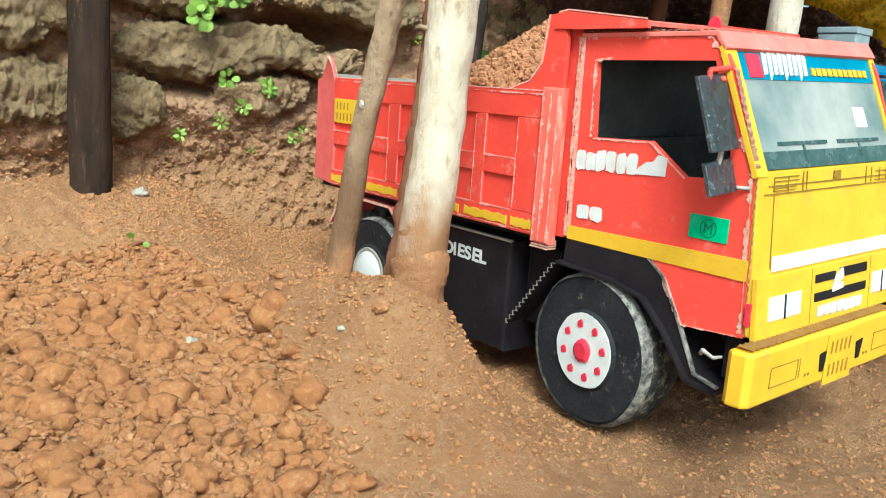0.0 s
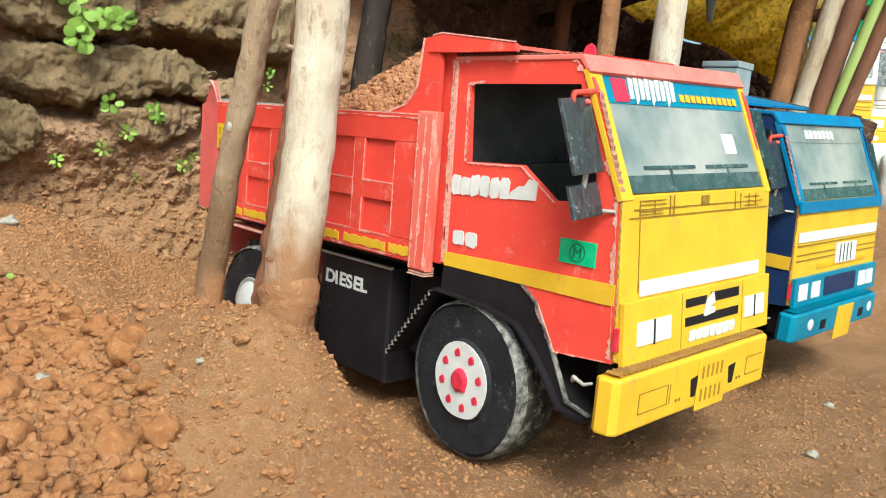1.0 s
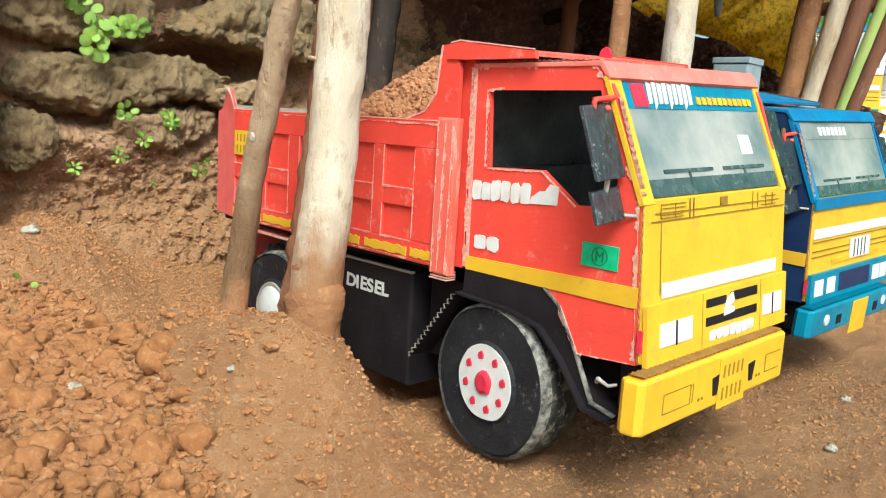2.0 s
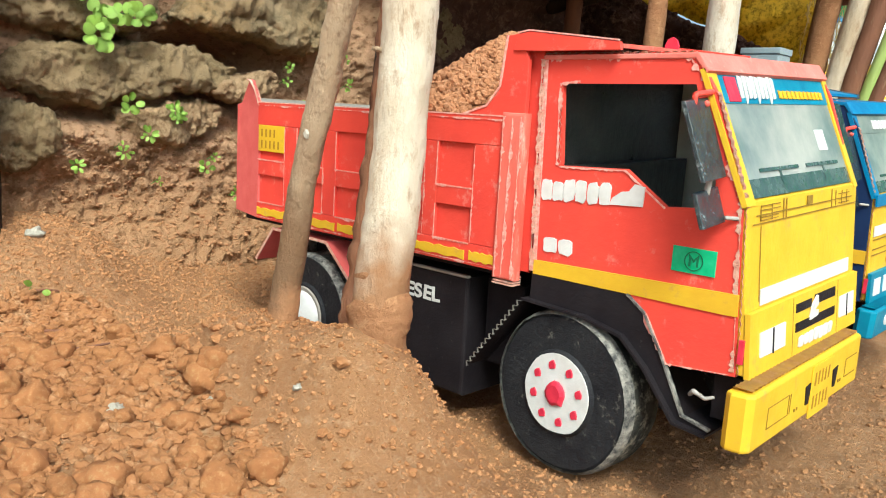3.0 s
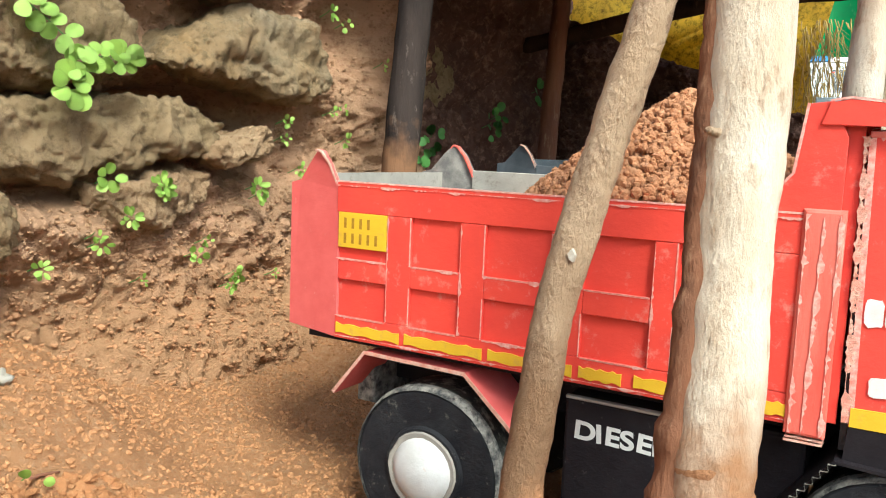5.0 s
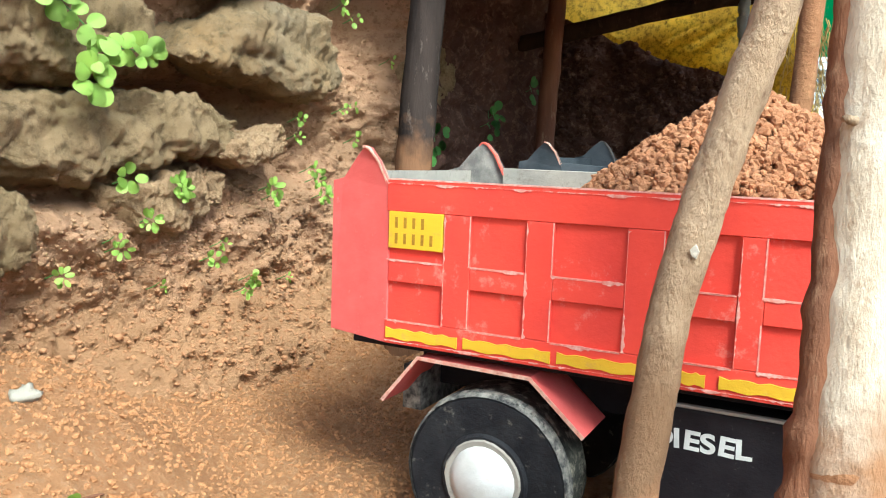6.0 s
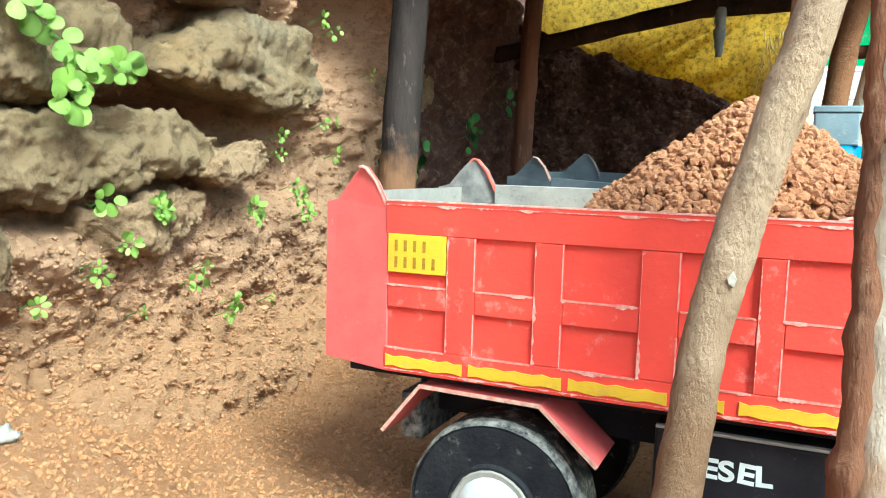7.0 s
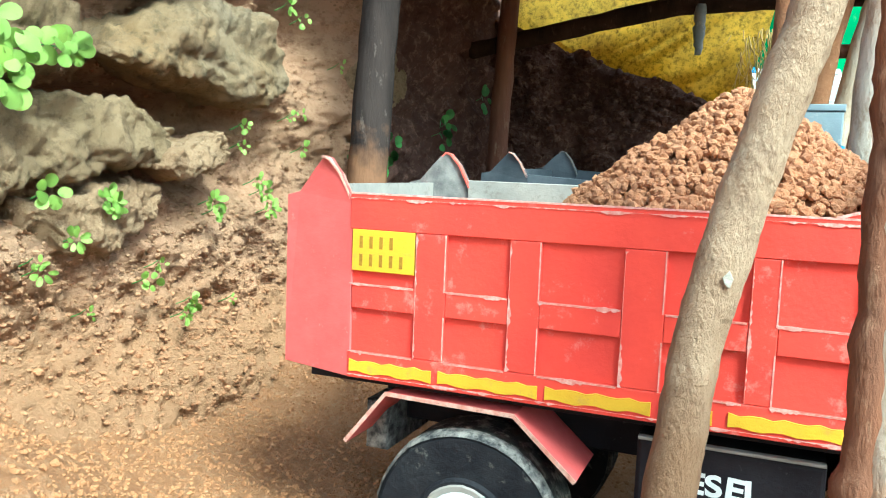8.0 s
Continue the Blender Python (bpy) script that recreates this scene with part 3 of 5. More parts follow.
def moved(bm, m):
    bmesh.ops.transform(bm, matrix=m, verts=bm.verts)
    return bm


part("stem", moved(tube([(-0.237, -0.199, 0.0), (-0.2323, -0.1913, 0.17), (-0.2289, -0.1865, 0.22), (-0.2244, -0.1835, 0.27), (-0.2181, -0.178, 0.32), (-0.209, -0.1742, 0.37), (-0.1968, -0.1715, 0.42), (-0.1824, -0.1705, 0.47), (-0.1683, -0.170, 0.52), (-0.142, -0.168, 0.62), (-0.08, -0.16, 0.95)],
                        [0.0225, 0.0168, 0.0158, 0.0155, 0.0152, 0.0155, 0.0158, 0.0155, 0.0146, 0.014, 0.0135], 26, 0.15, 2.0), at), BARK, slim, smooth=True)
part("lichen_patch", moved(prism([(0.0, 0.0), (0.003, -0.002), (0.0045, 0.003), (0.002, 0.008), (-0.0015, 0.004)], 'y', -0.0178, -0.014), at @ Matrix.Translation((-0.2045, -0.1738, 0.363))), QUARTZ, slim, "pale lichen spots")

thick = root("tree_trunk", pose(-0.092, -0.178, 0), "thick pale peeled tree trunk rising from the soil heap", "tree trunk")
at = Matrix.Translation((0.092, 0.178, 0))
part("stem", moved(tube([(-0.100, -0.176, 0.0), (-0.0995, -0.166, 0.2), (-0.0985, -0.161, 0.25), (-0.0992, -0.1545, 0.30), (-0.1002, -0.1485, 0.35), (-0.1008, -0.1462, 0.40), (-0.1018, -0.1425, 0.45), (-0.1025, -0.14, 0.5), (-0.106, -0.131, 0.7), (-0.11, -0.12, 1.0)],
                        [0.036, 0.0304, 0.0295, 0.0285, 0.0275, 0.0276, 0.0278, 0.0276, 0.027, 0.025], 30, 0.09, 8.0), at), BARK_PALE, thick, smooth=True)
part("muddy_base", moved(tube([(-0.100, -0.176, 0.08), (-0.0995, -0.168, 0.155), (-0.0995, -0.167, 0.19), (-0.099, -0.164, 0.235)], [0.044, 0.0338, 0.0318, 0.024], 26, 0.26, 3.0), at), MUD_BARK, thick, "soil-caked foot", True)
part("bark_strip", moved(tube([(-0.128, -0.182, 0.15), (-0.1255, -0.175, 0.22), (-0.1235, -0.168, 0.30), (-0.1225, -0.159, 0.38), (-0.123, -0.153, 0.46), (-0.1232, -0.149, 0.53), (-0.125, -0.138, 0.7)], [0.0145, 0.0125, 0.011, 0.0105, 0.0098, 0.009, 0.008], 14, 0.42, 4.0), at), BARK_STRIP, thick, "strip of reddish bark", True)
part("branch_stub", moved(tube([(-0.106, -0.155, 0.454), (-0.114, -0.167, 0.456), (-0.1195, -0.1745, 0.4575)], [0.0042, 0.0032, 0.0024], 10, 0.35, 1.0), at), BARK, thick, "short broken branch stub", True)

pole("post", [(-0.865, -0.316, 0.0), (-0.857, -0.316, 0.4), (-0.855, -0.315, 1.0)], [0.037, 0.034, 0.033], WOOD_DARK, "dark weathered wooden post against the bank", 0.1, 1.0, "shed posts", "post")
pole("post", [(-0.795, 0.455, 0.0), (-0.79, 0.47, 0.42), (-0.79, 0.505, 0.7), (-0.79, 0.507, 0.80)], [0.034, 0.032, 0.031, 0.031], WOOD_SHED, "dark weathered wooden post of the shed", 0.1, 4.0, "shed posts", "post")
pole("post", [(-0.80, 1.14, 0.0), (-0.80, 1.16, 0.5), (-0.79, 1.18, 0.87)], [0.026, 0.024, 0.022], WOOD_RED, "reddish wooden post under the shed roof", 0.15, 6.0, "shed posts", "post")
pole("pole", [(-0.20, 0.515, 0.0), (-0.185, 0.514, 0.5), (-0.175, 0.51, 0.80)], [0.017, 0.016, 0.015], MUD_BARK, "thin brown pole beside the trucks", 0.12, 7.0, "shed poles")
pole("pole", [(-0.08, 0.51, 0.0), (-0.066, 0.512, 0.55), (-0.06, 0.51, 0.80)], [0.026, 0.024, 0.023], BARK_PALE, "pale split wooden pole between the trucks", 0.14, 9.0, "shed poles")
for x0, x1, r, material, label, sd in ((-0.13, -0.10, 0.025, MUD_BARK, "brown pole behind the blue truck", 1.5), (-0.085, -0.035, 0.023, BARK_PALE, "pale peeled pole behind the blue truck", 2.5),
                                     (-0.05, 0.005, 0.02, WOOD_RED, "dark brown pole behind the blue truck", 3.5), (-0.02, 0.05, 0.014, BAMBOO, "green bamboo pole behind the blue truck", 4.5),
                                     (0.0, 0.075, 0.014, WOOD_RED, "thin dark pole behind the blue truck", 5.5)):
    pole("pole", [(x0 - 0.02, 1.1, 0.0), (x0, 1.1, 0.42), (x1, 1.1, 0.70), (x1 + 0.03, 1.1, 0.85)], [r * 1.1, r, r, r * 0.95], material, label, 0.12, sd, "far poles")
pole("beam", [(-0.90, 1.19, 0.71), (-0.756, 1.20, 0.739), (-0.405, 1.20, 0.805), (-0.17, 1.20, 0.81), (0.2, 1.2, 0.81)], [0.02, 0.021, 0.022, 0.022, 0.02], WOOD_DARK, "dark crooked log beam under the shed roof", 0.15, 2.2, "", "beam")
pole("beam", [(-0.10, 1.12, 0.685), (0.2, 1.12, 0.69), (0.6, 1.12, 0.70)], [0.014, 0.015, 0.014], WOOD_RED, "rough wooden beam on the far poles", 0.15, 3.2, "", "beam")


def roof_z(x, y):
    return (x, y, 0.80 + 0.13 * (y - 0.46) + 0.012 * math.sin(x * 55) + 0.015 * noise.noise((x * 4, y * 4, 0)))


rm = grid_mesh("shed_roof", list(np.arange(-1.2, 0.06, 0.02)), list(np.arange(0.48, 1.42, 0.05)), roof_z)
rm.materials.append(THATCH)
so = new("shed_roof", rm)
so.modifiers.new("thick", 'SOLIDIFY').thickness = 0.02
tagged(so, "dark thatched shed roof over the back trucks", "roof", kind="structure")

# hanging tarp with the light behind it
outline = [(-0.98, 0.93), (-0.95, 0.82), (-0.86, 0.77), (-0.74, 0.745), (-0.665, 0.73), (-0.60, 0.70), (-0.52, 0.68), (-0.44, 0.635), (-0.35, 0.575), (-0.28, 0.50), (-0.245, 0.50), (-0.23, 0.53), (-0.235, 0.60), (-0.25, 0.70), (-0.225, 0.76), (-0.19, 0.93)]
bm = prism(outline, 'y', 1.52, 1.523)
bmesh.ops.subdivide_edges(bm, edges=bm.edges[:], cuts=3)
for v in bm.verts:
    v.co.y += 0.012 * noise.noise(v.co * 4)
tagged(link("tarp", bm, TARP, True), "mottled yellow tarp hanging under the shed roof", "tarp")
pole("rag", [(-0.352, 1.17, 0.80), (-0.354, 1.175, 0.75), (-0.353, 1.18, 0.692)], [0.010, 0.013, 0.007], TIN, "grey rag hanging from the log beam", 0.4, 1.0, "", "rag")


# ---- the model trucks ----
def wheel(truck, cx, y0, cz, r, width, side, style, steer=0.0):
    """A card tyre with a painted rim; side -1 shows its face to -y."""
    s = side
    prof = [(0, 0.004 * s), (r * 0.50, 0.004 * s), (r * 0.53, 0.0), (r * 0.92, 0.0), (r * 0.985, -0.005 * s), (r, -0.014 * s), (r, -(width - 0.01) * s), (r * 0.96, -width * s), (0, -width * s)]
    turn = Matrix.Translation((cx, y0, cz)) @ Matrix.Rotation(radians(steer), 4, 'Z') @ Matrix.Translation((-cx, -y0, -cz))
    w = part("wheel", moved(lathe(prof, cx, y0, cz, 36, 0.022), turn), TYRE, truck)
    w.data.materials.append(TREAD)
    for f in w.data.polygons:
        if abs(f.normal.y) < 0.6 and f.area > 1e-5 and math.hypot(f.center.x - cx, f.center.z - cz) > r * 0.85:
            f.material_index = 1
    part("worn_edge", moved(lathe([(r * 0.955, 0.0012 * s), (r * 0.99, -0.003 * s), (r * 1.006, -0.012 * s), (r * 0.99, -0.012 * s), (r * 0.955, -0.001 * s)], cx, y0, cz, 36, 0.022), turn), WORN_EDGE, w, "pale scuffed tyre edge")
    if style["front_rim"] and steer != 999:
        rr = r * 0.51
        part("rim", moved(lathe([(0, 0.003 * s), (rr * 0.95, 0.003 * s), (rr, -0.001 * s), (rr, -0.005 * s), (0, -0.005 * s)], cx, y0 + 0.0015 * s, cz, 32, 0.035), turn), WHITE, w, "white painted wheel disc")
        part("hub", moved(lathe([(0, 0.005 * s), (rr * 0.20, 0.0052 * s), (rr * 0.29, 0.0028 * s), (rr * 0.30, 0), (0, 0)], cx, y0 + 0.004 * s, cz, 14, 0.2), turn), RED_DOT, w, "red painted hub")
        for k in range(8):
            a = 2 * math.pi * (k + 0.3) / 8
            part("wheel_bolt", moved(lathe([(0, 0.0015 * s), (rr * 0.10, 0.0015 * s), (rr * 0.12, 0), (0, 0)], cx + rr * 0.68 * math.cos(a), y0 + 0.0042 * s, cz + rr * 0.68 * math.sin(a), 9, 0.5), turn), RED_DOT, w)
    return w


def rear_wheel(truck, cx, y0, cz, r, width, side, style):
    s = side
    st = dict(style)
    st["front_rim"] = False
    w = wheel(truck, cx, y0, cz, r, width, side, st)
    part("hub_cap", lathe([(0, 0.012 * s), (0.012, 0.011 * s), (0.028, 0.006 * s), (0.037, 0.0), (0.037, -0.006 * s), (0, -0.006 * s)], cx, y0 + 0.006 * s, cz, 24, 0.05), WHITE, w, "domed white hub cap", True)
    part("hub_rim", lathe([(0.036, 0.003 * s), (0.042, 0.004 * s), (0.045, 0.0), (0.036, 0.0)], cx, y0 + 0.002 * s, cz, 24, 0.08), GREY_CARD, w)
    return w


def chips(line, y, width, seed, parent, material=None, gap=0.25):
    """Ragged bare patches along an edge, where the paint has rubbed off: a thin broken strip along a line of (x, z)."""
    bm = bmesh.new()
    pts = []
    for (x0, z0), (x1, z1) in zip(line, line[1:]):
        n = max(2, int(math.hypot(x1 - x0, z1 - z0) / 0.0022))
        pts += [(x0 + (x1 - x0) * i / n, z0 + (z1 - z0) * i / n, (z1 - z0), -(x1 - x0)) for i in range(n)]
    last = None
    for i, (x, z, nx, nz) in enumerate(pts):
        l = math.hypot(nx, nz)
        w = 1.2 * noise.noise((i * 0.11, seed * 3.7, 0)) + 0.9 * noise.noise((i * 0.61, seed * 1.3, 5)) + 0.42 - gap
        w = max(w, 0.05)
        a, b = width * min(1.2, w) * 0.35, width * min(1.3, w * 1.2)
        pair = (bm.verts.new((x - nx / l * a, y, z - nz / l * a)), bm.verts.new((x + nx / l * b, y, z + nz / l * b)))
        if last:
            bm.faces.new((last[0], pair[0], pair[1], last[1]))
        last = pair
    bmesh.ops.delete(bm, geom=[v for v in bm.verts if not v.link_faces], context='VERTS')
    bmesh.ops.solidify(bm, geom=bm.faces[:], thickness=0.0004)
    return part("chipped_edge", bm, material or CHIP, parent, "bare patches where paint rubbed off")


def build_truck(place, style, label):
    truck = root("toy_tipper_truck", place, label, "toy truck", "model trucks")
    side, front, bodyc, lower = style["side"], style["front"], style["body"], style["lower"]
    k = lift
    # cab: two pierced sides, back, roof, front
    cab = [(-0.030, 0.466), (0.145, 0.467), (0.168, 0.432), (0.207, 0.334), (0.219, 0.166), (0.146, 0.160), (0.140, 0.172), (0.118, 0.208), (0.097, 0.223), (-0.024, 0.223)]
    window = [(-0.004, 0.436), (0.148, 0.438), (0.178, 0.348), (0.178, 0.322), (0.130, 0.318), (0.082, 0.351), (0.002, 0.348)]
    near = part("cab_side", prism(cab, 'y', 0.0, 0.006, [window], 0, k), side, truck)
    part("cab_side", prism(cab, 'y', 0.324, 0.330, [window], 0, k), side, truck)
    for a, b, n in (((-0.031, 0.003, 0.465), (-0.025, 0.003, 0.226), 26), ((-0.03, 0.003, 0.468), (0.145, 0.003, 0.469), 20), ((0.170, 0.003, 0.432), (0.209, 0.003, 0.334), 12), ((0.210, 0.003, 0.332), (0.221, 0.003, 0.167), 18)):
        part("corrugated_edge", flute(a, b, 0.008, (0, 1, 0), n), CARD_EDGE, near, "raw corrugated card edge")
    part("corrugated_edge", flute((-0.006, 0.002, 0.436), (0.0, 0.002, 0.348), 0.006, (0, 1, 0), 11, 0.001), CARD_EDGE, near, "raw corrugated card edge")
    part("stripe", prism([(-0.0235, 0.2235), (0.097, 0.2235), (0.205, 0.2235), (0.2145, 0.224), (0.2135, 0.245), (-0.0235, 0.2395)], 'y', -0.0016, 0.0005, (), 0, k), style["stripe"], near, "broad painted stripe")
    if style["marks"]:
        chips([(-0.0285, 0.226), (-0.0335, 0.464)], -0.0007, 0.006, 1, near, CARD_EDGE, 0.0)
        chips([(-0.030, 0.4645), (0.145, 0.4655)], -0.0007, 0.005, 2, near, None, 0.2)
        chips([(-0.004, 0.348), (-0.0075, 0.436), (0.02, 0.4395)], -0.0007, 0.004, 3, near, None, 0.05)
        chips([(0.002, 0.3465), (0.082, 0.3495), (0.130, 0.3165)], -0.0007, 0.0022, 4, near, None, 0.2)
        chips([(0.14, 0.463), (0.165, 0.431), (0.203, 0.334)], -0.0007, 0.005, 5, near, None, 0.15)
        chips([(0.205, 0.332), (0.2165, 0.168)], -0.0007, 0.0045, 6, near, CARD_EDGE, 0.1)
        chips([(0.118, 0.206), (0.146, 0.161), (0.215, 0.167)], -0.0007, 0.003, 7, near, None, 0.15)
        for pts in ([(-0.0305, 0.463), (-0.0255, 0.463), (-0.0205, 0.226), (-0.0255, 0.226)], [(-0.028, 0.4655), (0.144, 0.4665), (0.146, 0.4635), (-0.028, 0.4625)], [(0.0, 0.3475), (0.082, 0.3502), (0.0825, 0.3488), (0.0, 0.346)], [(0.082, 0.3502), (0.130, 0.3172), (0.1285, 0.3160), (0.081, 0.3490)], [(0.118, 0.2075), (0.1215, 0.2075), (0.149, 0.1605), (0.1455, 0.1605)]):
            part("chipped_line", prism(pts, 'y', -0.0009, 0.0004, (), 0, k), CHIP, near, "chipped pale paint edge")
    inner_window = [(-0.002, 0.437), (0.150, 0.439), (0.180, 0.348), (0.180, 0.324), (0.130, 0.3165), (0.082, 0.3495), (0.002, 0.3465)]
    lining = part("door_lining", prism([(-0.024, 0.460), (0.143, 0.461), (0.164, 0.430), (0.200, 0.334), (0.206, 0.215), (-0.024, 0.215)], 'y', 0.3195, 0.3235, [inner_window], 0, k), LINING, truck, "bare grey-green inner door card")
    part("door_pocket", prism([(0.028, 0.332), (0.034, 0.320), (0.084, 0.319), (0.084, 0.335)], 'y', 0.318, 0.3198, (), 0.0004, k), BLACK, lining, "dark slot in the door card")
    part("door_catch", prism([(0.043, 0.296), (0.067, 0.300), (0.065, 0.307), (0.047, 0.303)], 'y', 0.310, 0.3198, (), 0.001, k), BLACK, lining, "black door catch")
    part("cab_back", box(-0.030, -0.025, 0.006, 0.324, 0.20, 0.466, 0, k), style["inside"], truck, "dark scuffed inner wall")
    part("cab_floor", box(-0.025, 0.20, 0.006, 0.324, 0.205, 0.212, 0, k), BLACK, truck)
    seat = part("seat", box(-0.02, 0.05, 0.02, 0.31, 0.212, 0.27, 0.006, k), BLACK, truck)
    part("seat_back", box(-0.022, 0.0, 0.02, 0.31, 0.26, 0.345, 0.006, k), style["inside"], seat)
    part("dashboard", prism([(0.16, 0.215), (0.205, 0.215), (0.203, 0.33), (0.175, 0.318)], 'y', 0.008, 0.322, (), 0, k), BLACK, truck)
    sw = part("steering_wheel", moved(lathe([(0.026, 0.002), (0.030, 0.0), (0.026, -0.003), (0.023, 0.0), (0.026, 0.002)], 0, 0, 0, 20), Matrix.Translation((0.15, 0.24, 0.325)) @ Matrix.Rotation(radians(60), 4, 'Y') @ Matrix.Rotation(radians(90), 4, 'X')), BLACK, truck)
    part("roof", prism([(-0.030, 0.466), (0.148, 0.4675), (0.160, 0.451), (0.157, 0.448), (0.145, 0.462), (-0.030, 0.461)], 'y', -0.002, 0.332, (), 0.001, k), style["roof"], truck, "faded painted roof with a sloping brow")
    # front: windscreen frame, film, yellow nose
    def slope(z):
        return 0.2065 + (0.331 - z) * 0.447

    def brow(z0, z1, y0, y1, off, th):
        return prism([(slope(z0) + off, z0), (slope(z0) + off + th, z0 + th * 0.4), (slope(z1) + off + th, z1 + th * 0.4), (slope(z1) + off, z1)], 'y', y0, y1, (), 0, k)

    ws = part("windscreen", brow(0.333, 0.4495, 0.018, 0.320, -0.002, 0.003), FILM, truck, "cloudy plastic windscreen")
    ws.visible_shadow = False
    part("dash_band", brow(0.333, 0.350, 0.018, 0.320, 0.0005, 0.0012), FILM_LOW, ws, "dark green painted lower band")
    part("sun_strip", brow(0.4205, 0.4495, 0.018, 0.320, 0.0005, 0.0015), style["banner"], ws, "painted sun strip with brush lettering")
    if style["banner_marks"]:
        part("banner_mark", brow(0.4225, 0.446, 0.034, 0.060, 0.002, 0.0012), RED_DOT, ws)
        for j in range(9):
            y = 0.062 + j * 0.0105
            bm = prism([(y, 0.426 - (0.005 if j % 3 == 1 else 0)), (y + 0.0065, 0.427), (y + 0.0105, 0.4465 + (0.002 if j % 2 else 0)), (y + 0.003, 0.4485)], 'x', 0, 0.0012)
            for v in bm.verts:
                v.co.x += slope(v.co.z) + 0.003
                lift(v.co)
            part("lettering", bm, WHITE, ws)
        for j in range(11):
            y = 0.164 + j * 0.0128
            bm = prism([(y, 0.4275), (y + 0.0085, 0.4265), (y + 0.0095, 0.4345), (y + 0.001, 0.4355)], 'x', 0, 0.001)
            for v in bm.verts:
                v.co.x += slope(v.co.z) + 0.003
                lift(v.co)
            part("lettering", bm, ORANGE, ws)
        part("windscreen_sticker", brow(0.371, 0.393, 0.243, 0.272, 0.001, 0.0008), WHITE, ws, "white sticker")
    else:
        for j in range(7):
            y = 0.08 + j * 0.016
            bm = prism([(y, 0.428), (y + 0.012, 0.427), (y + 0.013, 0.440), (y + 0.001, 0.441)], 'x', 0, 0.001)
            for v in bm.verts:
                v.co.x += slope(v.co.z) + 0.003
                lift(v.co)
            part("lettering", bm, WHITE, ws)
    for y in (0.055, 0.185):
        part("wiper", brow(0.3555, 0.359, y, y + 0.105, 0.001, 0.0016), FILM_LOW, ws, "dark green wiper")
        part("wiper_arm", brow(0.340, 0.357, y + 0.05, y + 0.054, 0.001, 0.0014), FILM_LOW, ws)
    part("pillar", brow(0.326, 0.4515, -0.002, 0.019, -0.002, 0.005), style["pillar"], truck)
    part("pillar", brow(0.326, 0.4515, 0.318, 0.332, -0.002, 0.005), style["pillar"], truck)
    nose = part("nose_panel", prism([(0.200, 0.168), (0.226, 0.168), (0.2105, 0.331), (0.203, 0.333)], 'y', 0.001, 0.331, (), 0.0012, k), front, truck)

    def face(z0, z1, y0, y1, off=0.0012, th=0.001, tip=0.0):
        bm = prism([(y0, z0), (y1, z0 + tip), (y1, z1 + tip), (y0, z1)], 'x', 0, th)
        for v in bm.verts:
            v.co.x += 0.226 - (v.co.z - 0.168) * 0.095 + off - 0.0005
            lift(v.co)
        return bm

    if style["nose"] == "plain":
        for z0, z1, y0, y1 in ((0.3095, 0.3105, 0.012, 0.325), (0.3175, 0.3185, 0.02, 0.31), (0.31, 0.330, 0.088, 0.0895), (0.31, 0.330, 0.096, 0.0975), (0.31, 0.330, 0.236, 0.2375), (0.311, 0.328, 0.25, 0.2512),
                               (0.3125, 0.3132, 0.03, 0.075), (0.3155, 0.3162, 0.03, 0.075), (0.322, 0.3228, 0.03, 0.08), (0.326, 0.3268, 0.03, 0.08), (0.313, 0.3138, 0.26, 0.30), (0.323, 0.3238, 0.26, 0.30),
                               (0.312, 0.327, 0.272, 0.2732), (0.312, 0.327, 0.29, 0.2912), (0.312, 0.327, 0.03, 0.0312), (0.312, 0.327, 0.058, 0.0592), (0.235, 0.308, 0.031, 0.0318)):
            part("panel_line", face(z0, z1, y0, y1, 0.0012, 0.0006), INK, nose, "inked panel line")
        part("bonnet_badge", face(0.319, 0.328, 0.156, 0.172, 0.0012, 0.001), INK, nose)
        part("white_stripe", face(0.231, 0.2465, 0.034, 0.306, 0.0012, 0.001), WHITE, nose, "white painted stripe")
        grille = part("grille_panel", face(0.166, 0.228, 0.0, 0.329, 0.0012, 0.005), front, truck)
        for y0, y1, z0, z1 in ((0.120, 0.166, 0.2105, 0.2195), (0.176, 0.245, 0.211, 0.2215), (0.120, 0.245, 0.190, 0.1995)):
            part("grille_slot", face(z0, z1, y0, y1, 0.006, 0.001), BLACK, grille, "black painted slot")
        part("badge", prism([(0.160, 0.197), (0.184, 0.199), (0.184, 0.205), (0.170, 0.207), (0.182, 0.211), (0.176, 0.222), (0.164, 0.214)], 'x', 0.2288, 0.2310, (), 0, k), WHITE, grille, "white badge")
        bm = blob_row(0.127, 0.236, 0.171, 0.187, 7, 'x', 0.2312, 0.2325, 5)
        for v in bm.verts:
            lift(v.co)
        part("lettering", bm, WHITE, grille)
        for y in (0.024, 0.262):
            w = 0.065 if y < 0.1 else 0.052
            h = part("headlight", face(0.183, 0.207, y, y + w, 0.006, 0.0016), WHITE, grille, "white painted headlight")
            part("divider", face(0.182, 0.2075, y + w * 0.46, y + w * 0.5, 0.0076, 0.0008), BLACK, h)
        for y in (0.112, 0.255):
            part("panel_line", face(0.167, 0.227, y, y + 0.001, 0.006, 0.0005), INK, grille)
    else:
        part("cowl", face(0.315, 0.333, -0.001, 0.331, 0.0012, 0.003), style["pillar"], nose, "blue painted cowl")
        part("white_stripe", face(0.268, 0.284, 0.006, 0.325, 0.0012, 0.001), WHITE, nose, "white painted stripe")
        for z in (0.262, 0.247, 0.238):
            part("panel_line", face(z, z + 0.0015, 0.006, 0.325, 0.0012, 0.0008), INK, nose)
